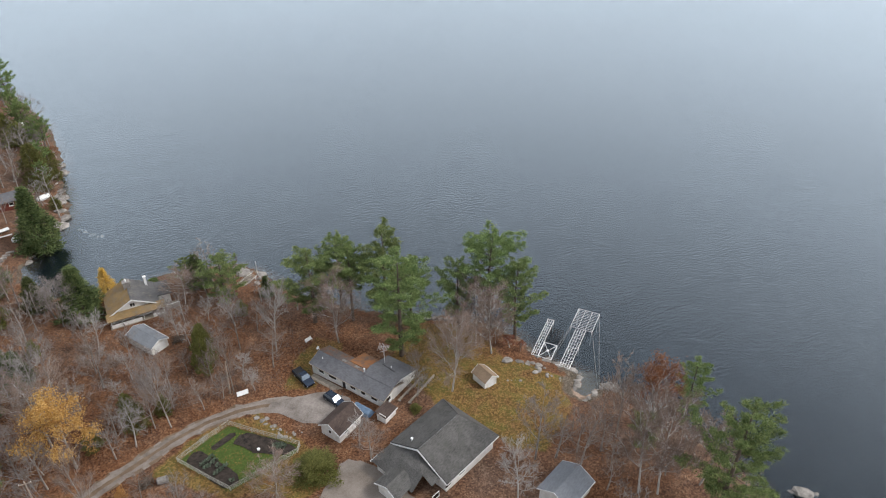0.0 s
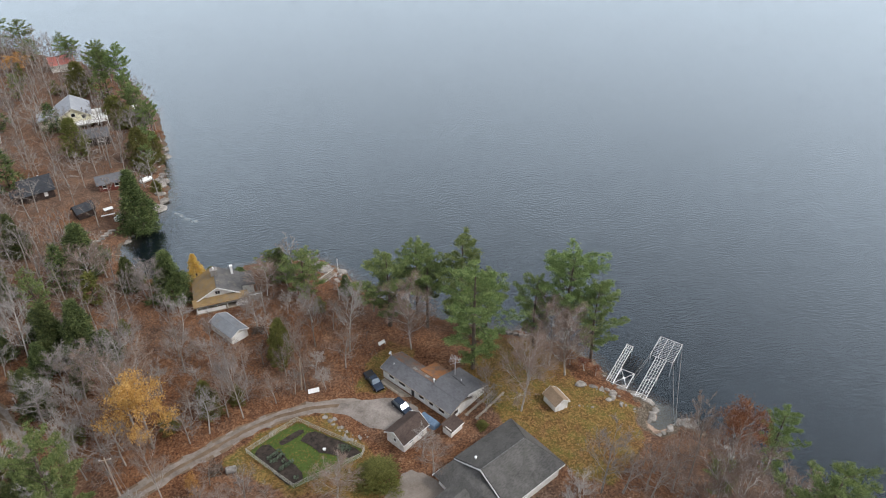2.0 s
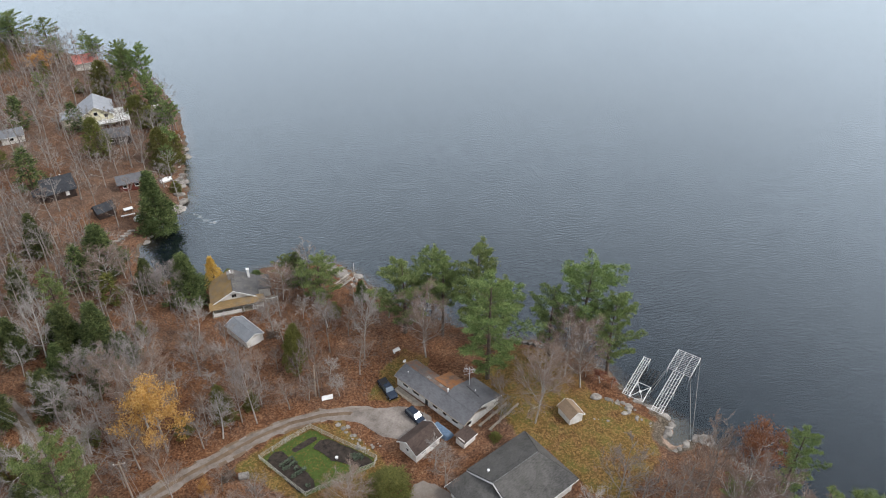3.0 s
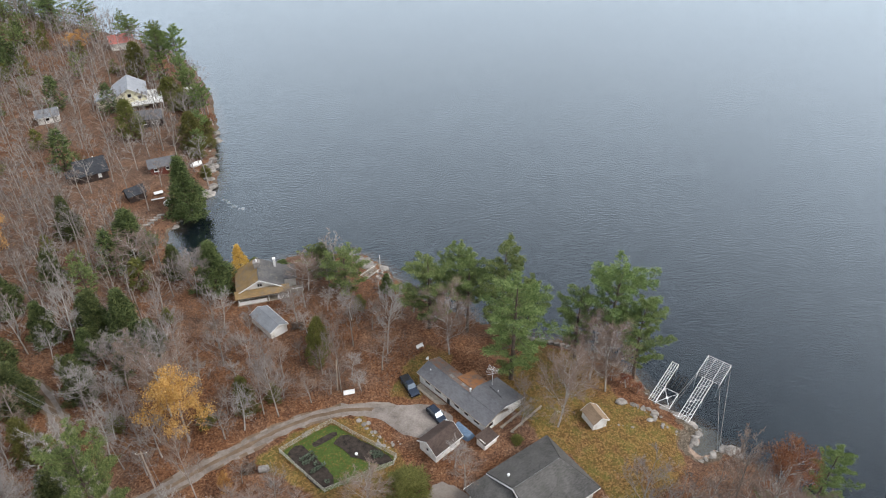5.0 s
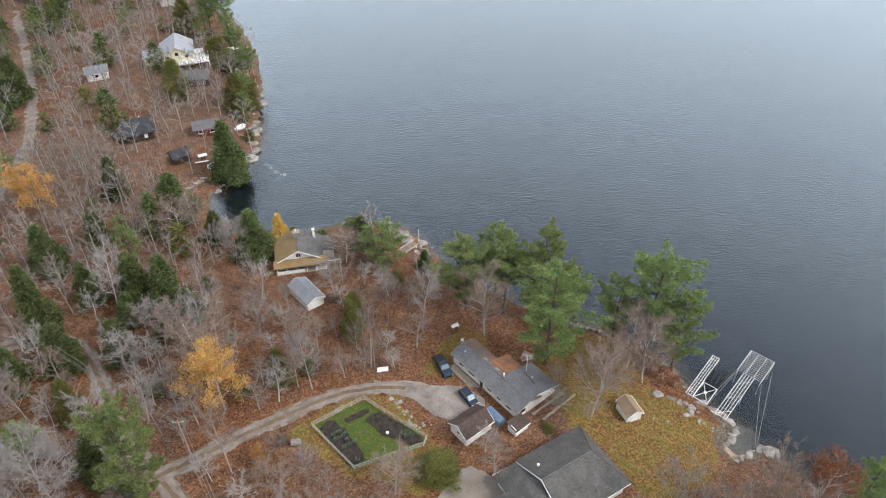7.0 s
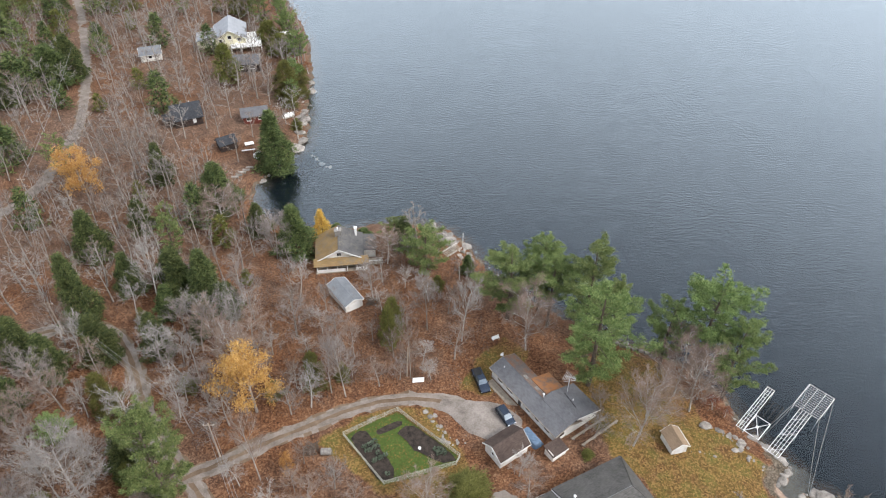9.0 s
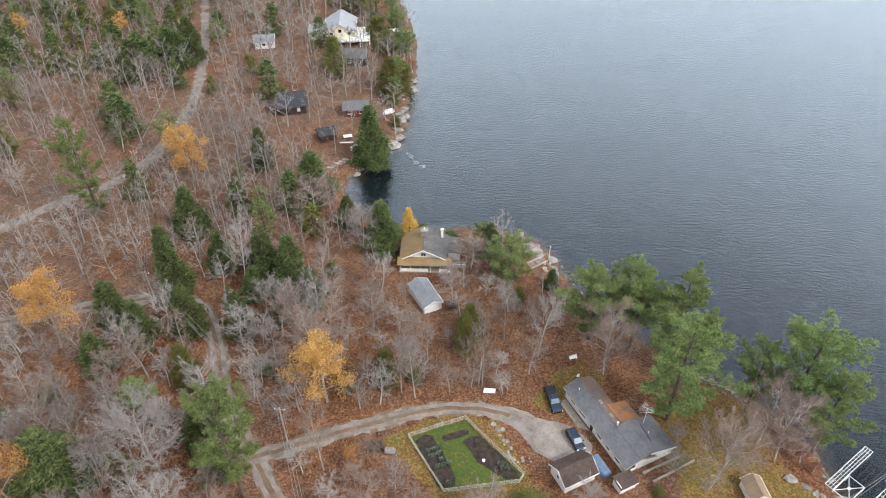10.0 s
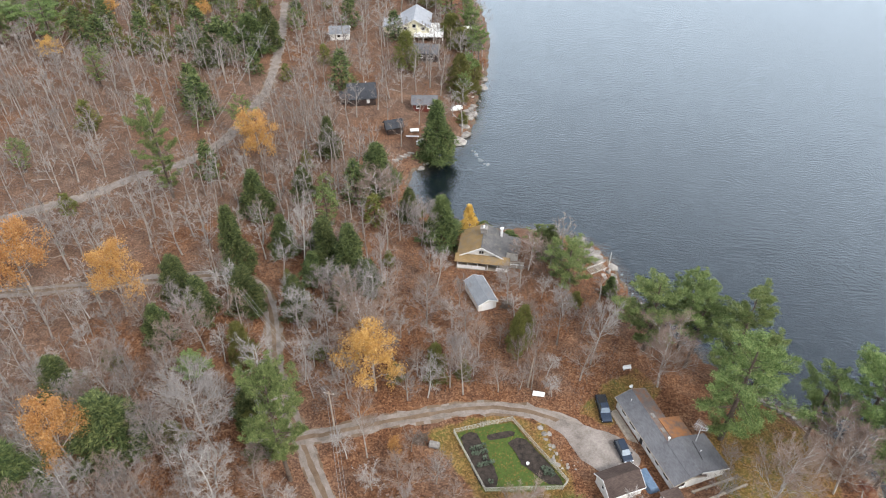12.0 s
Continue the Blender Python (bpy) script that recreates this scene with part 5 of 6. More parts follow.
V2 = lambda p: Vector((p[0], p[1]))
da = thing("narrow_dock", Matrix.Identity(4), "long narrow white dock frame without its deck boards", "dock")
A0, A1 = V2((58.9, 91.5)), V2((67.6, 99.65))
dA = (A1 - A0).normalized()
nA = Vector((dA.y, -dA.x))
ladder_frame(da, A0, dA, nA, (A1 - A0).length, 1.35, 13, 4, 0.95, 1.25)
for s in (0.45, 0.98):
    for q in (0, 1.35):
        p = A0 + dA * (A1 - A0).length * s + nA * q
        part("leg", bar((p.x, p.y, -3.5), (p.x, p.y, 1.6), 0.05), M_ALU, da)
ap = thing("dock_cradle", Matrix.Identity(4), "white braced steel frame between the two docks", "frame")
B0 = V2((61.4, 88.4))
cr = [A0 + nA * 1.45, A0 + nA * 1.45 + dA * 4.6, A0 + nA * 4.2 + dA * 4.6, A0 + nA * 4.2]
cr = [(p.x, p.y) for p in cr]
for i in range(4):
    a, b = cr[i], cr[(i + 1) % 4]
    part("rail", bar((*a, 0.95), (*b, 0.95), 0.07), M_ALU, ap)
mid = ((cr[0][0] + cr[2][0]) / 2, (cr[0][1] + cr[2][1]) / 2)
for a in cr:
    part("brace", bar((*a, 0.95), (*mid, 1.0), 0.055), M_ALU, ap)
    part("leg", bar((*a, -2.5), (*a, 1.0), 0.05), M_ALU, ap)
part("hub", tube([(*mid, 0.9), (*mid, 1.12)], [0.28, 0.28], 8), M_ALU, ap)
lf = thing("boat_lift_rack", Matrix.Identity(4), "black slatted boat-lift rack beside the narrow dock", "boat lift")
L0 = A0 + nA * 1.6 + dA * 5.0
for k in range(9):
    p = L0 + dA * 0.55 * k
    q = p + nA * 2.7
    part("slat", bar((p.x, p.y, 1.2), (q.x, q.y, 1.2), 0.07), M_BLACK, lf)
for k in range(4):
    p = L0 + nA * 0.9 * k
    q = p + dA * 4.4
    part("runner", bar((p.x, p.y, 1.1), (q.x, q.y, 1.1), 0.09), M_BLACK, lf)
for s, q in ((0.2, 0.1), (4.2, 0.1), (0.2, 2.6), (4.2, 2.6)):
    p = L0 + dA * s + nA * q
    part("leg", bar((p.x, p.y, -3.0), (p.x, p.y, 1.2), 0.06), M_BLACK, lf)
db = thing("platform_dock", Matrix.Identity(4), "white dock frame with a square platform end, decking removed", "dock")
dB = Vector((0.742, 0.670))
nB = Vector((dB.y, -dB.x))
LB = 12.6
P0 = V2((63.2, 85.55)) - nB * 1.05
ladder_frame(db, P0, dB, nB, LB, 2.1, 12, 5, 0.9, 1.1, r=0.055)
ladder_frame(db, P0 + dB * LB - nB * 1.3, dB, nB, 6.5, 4.75, 12, 4, 1.12, 1.2, "slat", 0.055)
for s in range(0, 11, 4):
    a, b = P0 + dB * (LB * s / 11), P0 + dB * (LB * (s + 2) / 11) + nB * 2.1
    part("brace", bar((a.x, a.y, 0.95), (b.x, b.y, 1.05), 0.04), M_ALU, db)
for s, q in ((0.55, 0), (0.55, 2.15), (1.0, -1.2), (1.0, 3.35), (1.5, -1.2), (1.5, 3.35)):
    p = P0 + dB * LB * s + nB * q
    part("leg", bar((p.x, p.y, -4), (p.x, p.y, 1.3), 0.05), M_ALU, db)
part("arm", bar((*(P0 - nB * 0.9), 0.9), (*(P0 + nB * 0.1 + dB * 0.2), 0.9), 0.05), M_ALU, db)
# mooring lines that hold the platform
ml = thing("mooring_lines", Matrix.Identity(4), "thin pale ropes from the dock platform to the shore", "rope")
for a, za, b in ((P0 + dB * (LB + 6.4) + nB * 3.4, 1.5, V2((66.5, 77.9))), (P0 + dB * (LB + 0.2) + nB * 3.4, 1.4, V2((66.2, 77.8))), (P0 + dB * (LB + 3.0) - nB * 1.1, 1.4, V2((61.2, 88.6))), (P0 + dB * (LB + 0.3) - nB * 1.1, 1.4, V2((61.6, 88.2)))):
    zb = gz(b.x, b.y) + 0.5
    part("rope", tube([(a.x + (b.x - a.x) * s, a.y + (b.y - a.y) * s, za + (zb - za) * s - 0.5 * math.sin(math.pi * s)) for s in np.linspace(0, 1, 7)], [0.028] * 7, 4), M_CABLE, ml)
# the white slatted ladder dock pulled up on the point
sd = thing("slatted_ramp", local_turn(9.4, 139.4, 0.75, 0.66), "white slatted ramp lying on the ledge rocks", "ramp")
for k in range(9):
    part("slat", box(-2.2 + k * 0.5, -1.2, 0.55, -1.95 + k * 0.5, 1.2, 0.62), M_WOOD, sd)
for y in (-1.0, 0.9):
    part("bearer", box(-2.3, y, 0.3, 2.3, y + 0.12, 0.548), M_TRIM, sd)
    part("foot", box(-1.8, y, -1.2, -1.6, y + 0.12, 0.3), M_TRIM, sd)
    part("foot", box(1.6, y, -1.4, 1.8, y + 0.12, 0.3), M_TRIM, sd)
fp = thing("flagpole", pose(12.2, 143.2, gz(12.2, 143.2)), "short bare white pole on the point", "pole")
part("shaft", tube([(0, 0, -0.3), (0, 0, 3.6)], [0.06, 0.04], 6), M_TRIM, fp)
sw = thing("waterside_wall", Matrix.Identity(4), "low pale stone wall along the bank below the pines", "wall")
for k in range(9):
    x, y = 38.5 + k * 1.15, 112.2 - k * 0.5
    z = gz(x, y)
    part("stone", box(x, y - 0.35, z - 0.3, x + 1.05, y + 0.35, z + 0.45 + 0.06 * (k % 3), 0.06), M_ROCK, sw)

# ---- utility poles and lines ----
POLES = []


def pole(x, y, h, lean=0, arm=True, label="weathered wooden utility pole with a crossarm"):
    o = thing("utility_pole", pose(x, y, gz(x, y), 0, lean, 0), label, "utility pole", "utility poles")
    part("shaft", tube([(0, 0, -0.5), (0, 0, h)], [0.17, 0.11], 7), M_POLE, o)
    if arm:
        part("crossarm", box(-0.9, -0.06, h - 0.6, 0.9, 0.06, h - 0.47), M_POLE, o)
        for s in (-0.8, 0.8):
            part("insulator", tube([(s, 0, h - 0.47), (s, 0, h - 0.27)], [0.06, 0.05], 6), M_TRIM, o)
    top = o.matrix_world @ Vector((0, 0, h - 0.3))
    POLES.append(top)
    return o


pole(-105.5, 226, 10)
pole(-91.0, 155.4, 9.2)
pole(-68.4, 114.4, 9.0)
pole(-31.4, 85.8, 9.6)
POLES.append(Vector((-14, 52, 11.5)))
pole(-0.2, 102.4, 8.0, 3, False, "slim grey pole standing among saplings")
POLES.pop()
pole(-14, 52, 9)
POLES.pop()
for k in range(len(POLES) - 1):
    a, b = POLES[k], POLES[k + 1]
    for off in (-0.8, 0, 0.8):
        side = Vector((b.y - a.y, a.x - b.x, 0)).normalized() * off * 0.6
        w = thing("power_line", Matrix.Identity(4), "thin sagging power line between wooden poles", "cable", "power lines")
        part("wire", tube([tuple(a.lerp(b, s) + side - Vector((0, 0, 1.3 * math.sin(math.pi * s) + (0.5 if off == 0 else 0)))) for s in np.linspace(0, 1, 12)], [0.022] * 12, 4), M_CABLE, w)

# ---- trees ----


def thin_leaves(p, d, length, width, rng, flat=0.0):
    """Arrays of thin triangles from points p along directions d."""
    n = len(p)
    d = d / (np.linalg.norm(d, axis=1)[:, None] + 1e-9)
    side = np.cross(d, rng.normal(size=(n, 3)) * (1 - flat) + np.array([0, 0, 1.0]) * flat)
    side /= np.linalg.norm(side, axis=1)[:, None] + 1e-9
    length, width = np.broadcast_to(length, (n,))[:, None], np.broadcast_to(width, (n,))[:, None]
    vs = np.stack([p - side * width / 2, p + side * width / 2, p + d * length], 1).reshape(-1, 3)
    return vs, np.arange(3 * n).reshape(n, 3)


class Geo:
    """Gathers triangles and quads as arrays."""

    def __init__(self):
        self.v, self.f, self.n = [], [], 0

    def add(self, vs, fs):
        vs = np.asarray(vs, float)
        tri = []
        for f in (fs.tolist() if isinstance(fs, np.ndarray) else fs):
            tri += [(f[0], f[k], f[k + 1]) for k in range(1, len(f) - 1)]
        self.v.append(vs)
        self.f.append(np.array(tri, int).reshape(-1, 3) + self.n)
        self.n += len(vs)

    def arrays(self):
        return np.concatenate(self.v), np.concatenate(self.f)


def tri_mesh(name, v, f, material):
    me = bpy.data.meshes.new(name)
    me.vertices.add(len(v))
    me.vertices.foreach_set("co", np.ascontiguousarray(v, np.float32).ravel())
    me.loops.add(f.size)
    me.loops.foreach_set("vertex_index", np.ascontiguousarray(f, np.int32).ravel())
    me.polygons.add(len(f))
    me.polygons.foreach_set("loop_start", np.arange(0, f.size, 3, dtype=np.int32))
    me.polygons.foreach_set("loop_total", np.full(len(f), 3, np.int32))
    me.materials.append(material)
    me.update(calc_edges=True)
    return me


def cones(p, d, r):
    """Slim three-sided spikes from points p along vectors d, r thick at the foot."""
    n = len(p)
    ax = d / (np.linalg.norm(d, axis=1)[:, None] + 1e-9)
    a = np.cross(ax, np.array([0.31, 0.9, 0.17]))
    a /= np.linalg.norm(a, axis=1)[:, None] + 1e-9
    b = np.cross(ax, a)
    r = np.broadcast_to(r, (n,))[:, None]
    ring = [p + (a * math.cos(w) + b * math.sin(w)) * r for w in (0, 2.094, 4.189)]
    vs = np.stack(ring + [p + d], 1).reshape(-1, 3)
    k = np.arange(n)[:, None] * 4
    return vs, np.concatenate([k + np.array([[0, 1, 3]]), k + np.array([[1, 2, 3]]), k + np.array([[2, 0, 3]])])


def offshoots(rng, p, d, per, angle, share, lift=0.2, start=0.2):
    """Side shoots along each of the shoots p + d: their feet and vectors."""
    rep = np.repeat(np.arange(len(p)), per)
    n = len(rep)
    t = rng.uniform(start, 1.0, (n, 1))
    ln = np.linalg.norm(d[rep], axis=1)[:, None]
    ax = d[rep] / (ln + 1e-9)
    side = np.cross(ax, rng.normal(size=(n, 3)))
    side /= np.linalg.norm(side, axis=1)[:, None] + 1e-9
    w = angle * rng.uniform(0.6, 1.3, (n, 1))
    nd = ax * np.cos(w) + side * np.sin(w) + np.array([0, 0, lift])
    nd /= np.linalg.norm(nd, axis=1)[:, None]
    return p[rep] + d[rep] * t, nd * ln * share * rng.uniform(0.6, 1.25, (n, 1)) * (1.2 - 0.4 * t)


def bare_arrays(seed, limbs=12, branches=7, shoots=6, twigs=5, twig_w=0.022, lean=0.04, low=0.3, gauge=1.0, fine=True, round_top=0.0):
    """A leafless broadleaf tree 10 m high and about 6.6 m across: trunk, limbs, branches, shoots and twigs."""
    rng = np.random.default_rng(seed)
    wood, spray = Geo(), Geo()
    top = np.array([rng.normal() * lean * 10, rng.normal() * lean * 10, 8.3])
    bend = np.array([rng.normal() * 0.35, rng.normal() * 0.35, 0])
    trunk = lambda s: top * s + bend * math.sin(math.pi * s) * 0.6
    ss = np.linspace(0, 1, 6)
    wood.add(*tube([tuple(trunk(s) - (np.array([0, 0, 0.4]) if s == 0 else 0)) for s in ss], [gauge * (0.15 * (1 - s) ** 0.8 + 0.02) for s in ss], 6 if fine else 4, False))
    feet, ways = [], []
    ga = rng.uniform(0, 6.28)
    for k in range(limbs):
        u = (k + rng.uniform(0, 0.7)) / limbs
        s0 = low + (0.96 - low) * u
        a = ga + k * 2.4 + rng.normal() * 0.35
        p0 = trunk(s0)
        reach = (2.75 * (1 - (0.78 - 0.3 * round_top) * u) + 0.2) * rng.uniform(0.65, 1.15)
        rise = reach * rng.uniform(0.5, 1.0) * (1 + 0.5 * u) + 0.3
        out = np.array([math.cos(a), math.sin(a), 0])
        kink = rng.normal(size=(4, 3)) * 0.16
        pts = [p0 + out * reach * t + np.array([0, 0, rise * t ** 1.25]) + kink[i] * (i > 0) for i, t in enumerate((0, 0.35, 0.7, 1.0))]
        r0 = 0.06 * gauge * (1 - s0 * 0.55)
        wood.add(*tube([tuple(p) for p in pts], [r0, r0 * 0.75, r0 * 0.5, r0 * 0.2], 4 if fine else 3, False))
        for j in range(branches):
            t = 0.22 + 0.78 * (j + rng.uniform(0, 1)) / branches
            i = min(int(t * 3), 2)
            q = pts[i] + (pts[i + 1] - pts[i]) * (t * 3 - i)
            ld = (pts[i + 1] - pts[i]) / (np.linalg.norm(pts[i + 1] - pts[i]) + 1e-9)
            side = np.cross(ld, rng.normal(size=3))
            d = ld + side / (np.linalg.norm(side) + 1e-9) * rng.uniform(0.5, 1.1) + np.array([0, 0, 0.2])
            feet.append(q)
            ways.append(d / np.linalg.norm(d) * (0.35 + reach * rng.uniform(0.22, 0.48) * (1.25 - 0.5 * t)))
    p1, d1 = np.array(feet), np.array(ways)
    wood.add(*cones(p1, d1, 0.03 * gauge))
    p2, d2_ = offshoots(rng, p1, d1, shoots, 0.7, 0.62)
    spray.add(*cones(p2, d2_, 0.016 * gauge) if fine else thin_leaves(p2, d2_, np.linalg.norm(d2_, axis=1), 0.05, rng))
    p3, d3 = offshoots(rng, p2, d2_, twigs, 0.75, 0.75, 0.15, 0.1)
    spray.add(*thin_leaves(p3, d3, np.linalg.norm(d3, axis=1), twig_w * rng.uniform(0.7, 1.3, len(p3)), rng))
    return wood.arrays(), spray.arrays(), np.concatenate([p3 + d3 * 0.6, p2 + d2_])


def pine_arrays(seed, whorls=12, arms=5, tufts=24, needles=32, bare=0.2, leaf=0.31, fill=1.0):
    """A white pine 20 m high and about 10 m across: whorls of uneven limbs that carry flat pads of needle tufts."""
    rng = np.random.default_rng(seed)
    wood, crown = Geo(), Geo()
    ss = np.linspace(0, 1, 6)
    sway = rng.normal(size=2) * 0.35
    trunk = lambda s: np.array([sway[0] * math.sin(3 * s), sway[1] * math.sin(2.4 * s), 19.2 * s])
    wood.add(*tube([tuple(trunk(s) - (np.array([0, 0, 0.5]) if s == 0 else 0)) for s in ss], [0.34 * (1 - s) ** 0.9 + 0.03 for s in ss], 7, False))
    pp, dd, sz = [], [], []
    lop = rng.uniform(0, 6.28)
    for k in range(whorls):
        u = (k + 0.5 * rng.uniform(0, 1)) / whorls
        s0 = bare + (0.97 - bare) * u ** 0.92
        prof = (0.5 + 1.5 * u) if u < 0.32 else 0.98 * max(0.0, 1 - (u - 0.32) / 0.74) ** 0.62 + 0.1
        ga = rng.uniform(0, 6.28)
        for j in range(arms if u < 0.8 else arms - 2):
            a = ga + 6.283 * j / arms + rng.normal() * 0.3
            reach = 4.7 * prof * rng.choice((0.4, 0.65, 0.9, 1.1, 1.25)) * (1 + 0.16 * math.cos(a - lop))
            out = np.array([math.cos(a), math.sin(a), 0])
            across = np.array([-out[1], out[0], 0])
            p0 = trunk(s0) + np.array([0, 0, rng.normal() * 0.35])
            rise = reach * (0.08 + 0.6 * u) * rng.uniform(0.6, 1.3)
            pt = lambda t: p0 + out * reach * t + np.array([0, 0, rise * t ** 1.5 - 0.3 * math.sin(math.pi * t) * (1 - u)])
            wood.add(*tube([tuple(pt(t)) for t in (0, 0.5, 1.0)], [0.075 * (1 - 0.6 * u), 0.05 * (1 - 0.6 * u), 0.015], 3, False))
            m = max(5, int(tufts * (0.3 + 0.7 * reach / 4.7)))
            for i in range(m):
                t = 1.03 - 0.62 * (i / m) ** 1.1
                wide = (0.2 + 0.95 * (1 - t) ** 0.6) * reach * 0.27 + 0.15
                sd = rng.uniform(-1, 1)
                pp.append(pt(t) + across * sd * wide + out * rng.normal() * 0.12 + np.array([0, 0, rng.normal() * 0.1 + 0.06]))
                dd.append(out * 0.7 + across * sd * 0.6)
                sz.append(rng.uniform(0.75, 1.2))
    for q in range(12):
        pp.append(trunk(0.95) + np.array([0, 0, 0.12 * q]) + rng.normal(size=3) * 0.28)
        dd.append(rng.normal(size=3) * 0.4)
        sz.append(0.8)
    pp, dd, sz = np.array(pp), np.array(dd), np.array(sz)
    n = len(pp)
    rep = np.repeat(np.arange(n), needles)
    d = rng.normal(size=(n * needles, 3)) * np.array([0.75, 0.75, 0.35]) + dd[rep] * 0.6 + np.array([0, 0, 0.5])
    p = pp[rep] + rng.normal(size=(n * needles, 3)) * np.array([0.2, 0.2, 0.07]) * sz[rep][:, None]
    crown.add(*thin_leaves(p, d, leaf * sz[rep] * rng.uniform(0.7, 1.2, n * needles), 0.29 * leaf * fill, rng, 0.55))
    return wood.arrays(), crown.arrays(), pp


def cone_arrays(seed, sprays=420, needles=7, taper=1.0, droop=0.25, size=0.5):
    """A dense spruce or cedar 10 m high and about 5 m across."""
    rng = np.random.default_rng(seed)
    wood, leaf = Geo(), Geo()
    wood.add(*tube([(0, 0, -0.4), (0.05, 0, 4), (0, 0, 9.6)], [0.17, 0.12, 0.02], 5, False))
    u = rng.uniform(0, 1, sprays) ** 1.15
    a = rng.uniform(0, 6.28, sprays)
    u = np.clip((np.floor(u * 13) + 0.5 + 0.75 * (rng.uniform(0, 1, sprays) - 0.5)) / 13, 0, 1)
    lump = 1 + 0.3 * np.sin(a * 3 + u * 9 + seed) + 0.24 * np.sin(a * 5 - u * 17)
    r = 2.5 * ((1 - u) ** taper * 0.95 + 0.05) * lump * (0.55 + 0.45 * rng.uniform(0, 1, sprays) ** 0.5)
    r *= np.clip(u * 7 + 0.45, 0, 1)
    z = 0.5 + 9.3 * u - droop * r * 0.5
    pp = np.stack([r * np.cos(a), r * np.sin(a), z], 1)
    out = np.stack([np.cos(a), np.sin(a), np.full(sprays, 0.25 - droop)], 1)
    rep = np.repeat(np.arange(sprays), needles)
    n = sprays * needles
    d = out[rep] * 0.8 + rng.normal(size=(n, 3)) * np.array([0.8, 0.8, 0.5]) + np.array([0, 0, 0.3])
    p = pp[rep] + rng.normal(size=(n, 3)) * 0.16
    leaf.add(*thin_leaves(p, d, size * rng.uniform(0.7, 1.5, n), 0.3 * size * rng.uniform(0.7, 1.3, n), rng, 0.4))
    for k in range(14):
        s = rng.uniform(0.1, 0.8)
        b = rng.uniform(0, 6.28)
        rr_ = 2.2 * (1 - s)
        wood.add(*tube([(0, 0, 0.5 + 9 * s), (rr_ * math.cos(b), rr_ * math.sin(b), 0.5 + 9 * s - 0.1 * rr_)], [0.04, 0.01], 3, False))
    return wood.arrays(), leaf.arrays(), pp


def leaf_arrays(seed, p, n, size):
    """Loose leaves gathered about twig points."""
    rng = np.random.default_rng(seed)
    q = p[rng.integers(0, len(p), n)] + rng.normal(size=(n, 3)) * 0.25
    d = rng.normal(size=(n, 3)) + np.array([0, 0, -0.2])
    return thin_leaves(q, d, size * rng.uniform(0.7, 1.3, n), size * 0.9, rng, 0.3)


VARIANTS = {}


def variant(kind, key, wood, crown, mw, mc):
    VARIANTS.setdefault(kind, []).append((tri_mesh("trunk", *wood, mw), tri_mesh("crown", *crown, mc), wood, crown))


for s in range(9):
    w, c, p = bare_arrays(100 + s, limbs=13 + s % 4, branches=8, low=0.24 + 0.06 * (s % 3), lean=0.03 + 0.02 * (s % 4), twig_w=0.021 + 0.003 * (s % 2), gauge=0.78, round_top=0.4)
    variant("bare", s, w, c, M_BARK_PALE if s % 3 == 2 else M_BARK, M_TWIG[s % 3])
for s in range(4):
    w, c, p = bare_arrays(160 + s, limbs=19, branches=10, shoots=7, twigs=6, twig_w=0.021, low=0.18 + 0.05 * s, lean=0.03, gauge=0.6, round_top=0.9)
    variant("grand", s, w, c, M_BARK_PALE if s % 2 else M_BARK, M_TWIG[(0, 1, 2, 1)[s]])
for s in range(3):
    w, c, p = bare_arrays(140 + s, limbs=13, low=0.28, lean=0.02, round_top=0.5)
    variant("leafy", s, w, leaf_arrays(s, p, 9500, 0.15), M_BARK, M_ORANGE)
w, c, p = bare_arrays(150, limbs=13, low=0.32, twig_w=0.03)
both = Geo()
both.add(*c)
both.add(*leaf_arrays(9, p, 4200, 0.11))
variant("red", 0, w, both.arrays(), M_BARK_PALE, M_RUST)
for s in range(6):
    w, c, p = pine_arrays(200 + s, bare=(0.14, 0.42, 0.24)[s % 3])
    variant("pine", s, w, c, M_BARK_PINE, M_PINE)
for s in range(4):
    w, c, p = cone_arrays(300 + s, 1500, 10, (0.95, 0.7, 0.85, 0.75)[s], 0.2, size=0.36)
    variant("spruce", s, w, c, M_BARK_PINE, M_SPRUCE)
for s in range(2):
    w, c, p = cone_arrays(330 + s, 900, 9, 0.6, 0.0, 0.36)
    variant("ygreen", s, w, c, M_BARK_PINE, M_CEDAR)
w, c, p = cone_arrays(350, 900, 9, 1.0, 0.05, 0.36)
variant("tamarack", 0, w, c, M_BARK_PINE, M_GOLD)
NATIVE = {"bare": (9.6, 6.6), "grand": (9.6, 6.6), "leafy": (9.6, 6.6), "red": (9.6, 6.6), "pine": (20.0, 10.0), "spruce": (10.0, 4.9), "ygreen": (10.0, 5.2), "tamarack": (10.0, 5.2)}
LABELS = {"grand": ("leafless_tree", "large spreading leafless tree with a dense fine-twigged crown", "tree", "leafless trees"),
          "bare": ("leafless_tree", "leafless grey broadleaf tree with a fine twiggy crown", "tree", "leafless trees"),
          "leafy": ("autumn_tree", "broadleaf tree still holding orange-yellow autumn leaves", "tree", "autumn trees"),
          "red": ("autumn_tree", "tall tree with thin rust-brown leaves among pale twigs", "tree", "autumn trees"),
          "pine": ("pine_tree", "tall white pine with layered plumes of green needles", "pine", "pines"),
          "spruce": ("spruce_tree", "dense dark green spruce standing among bare trees", "spruce", "spruces"),
          "ygreen": ("cedar_tree", "dense yellow-green cedar among leafless trees", "cedar", "cedars"),
          "tamarack": ("larch_tree", "small golden-yellow larch beside the cottage", "larch", "")}
rt2 = random.Random(77)
PROTO = {}


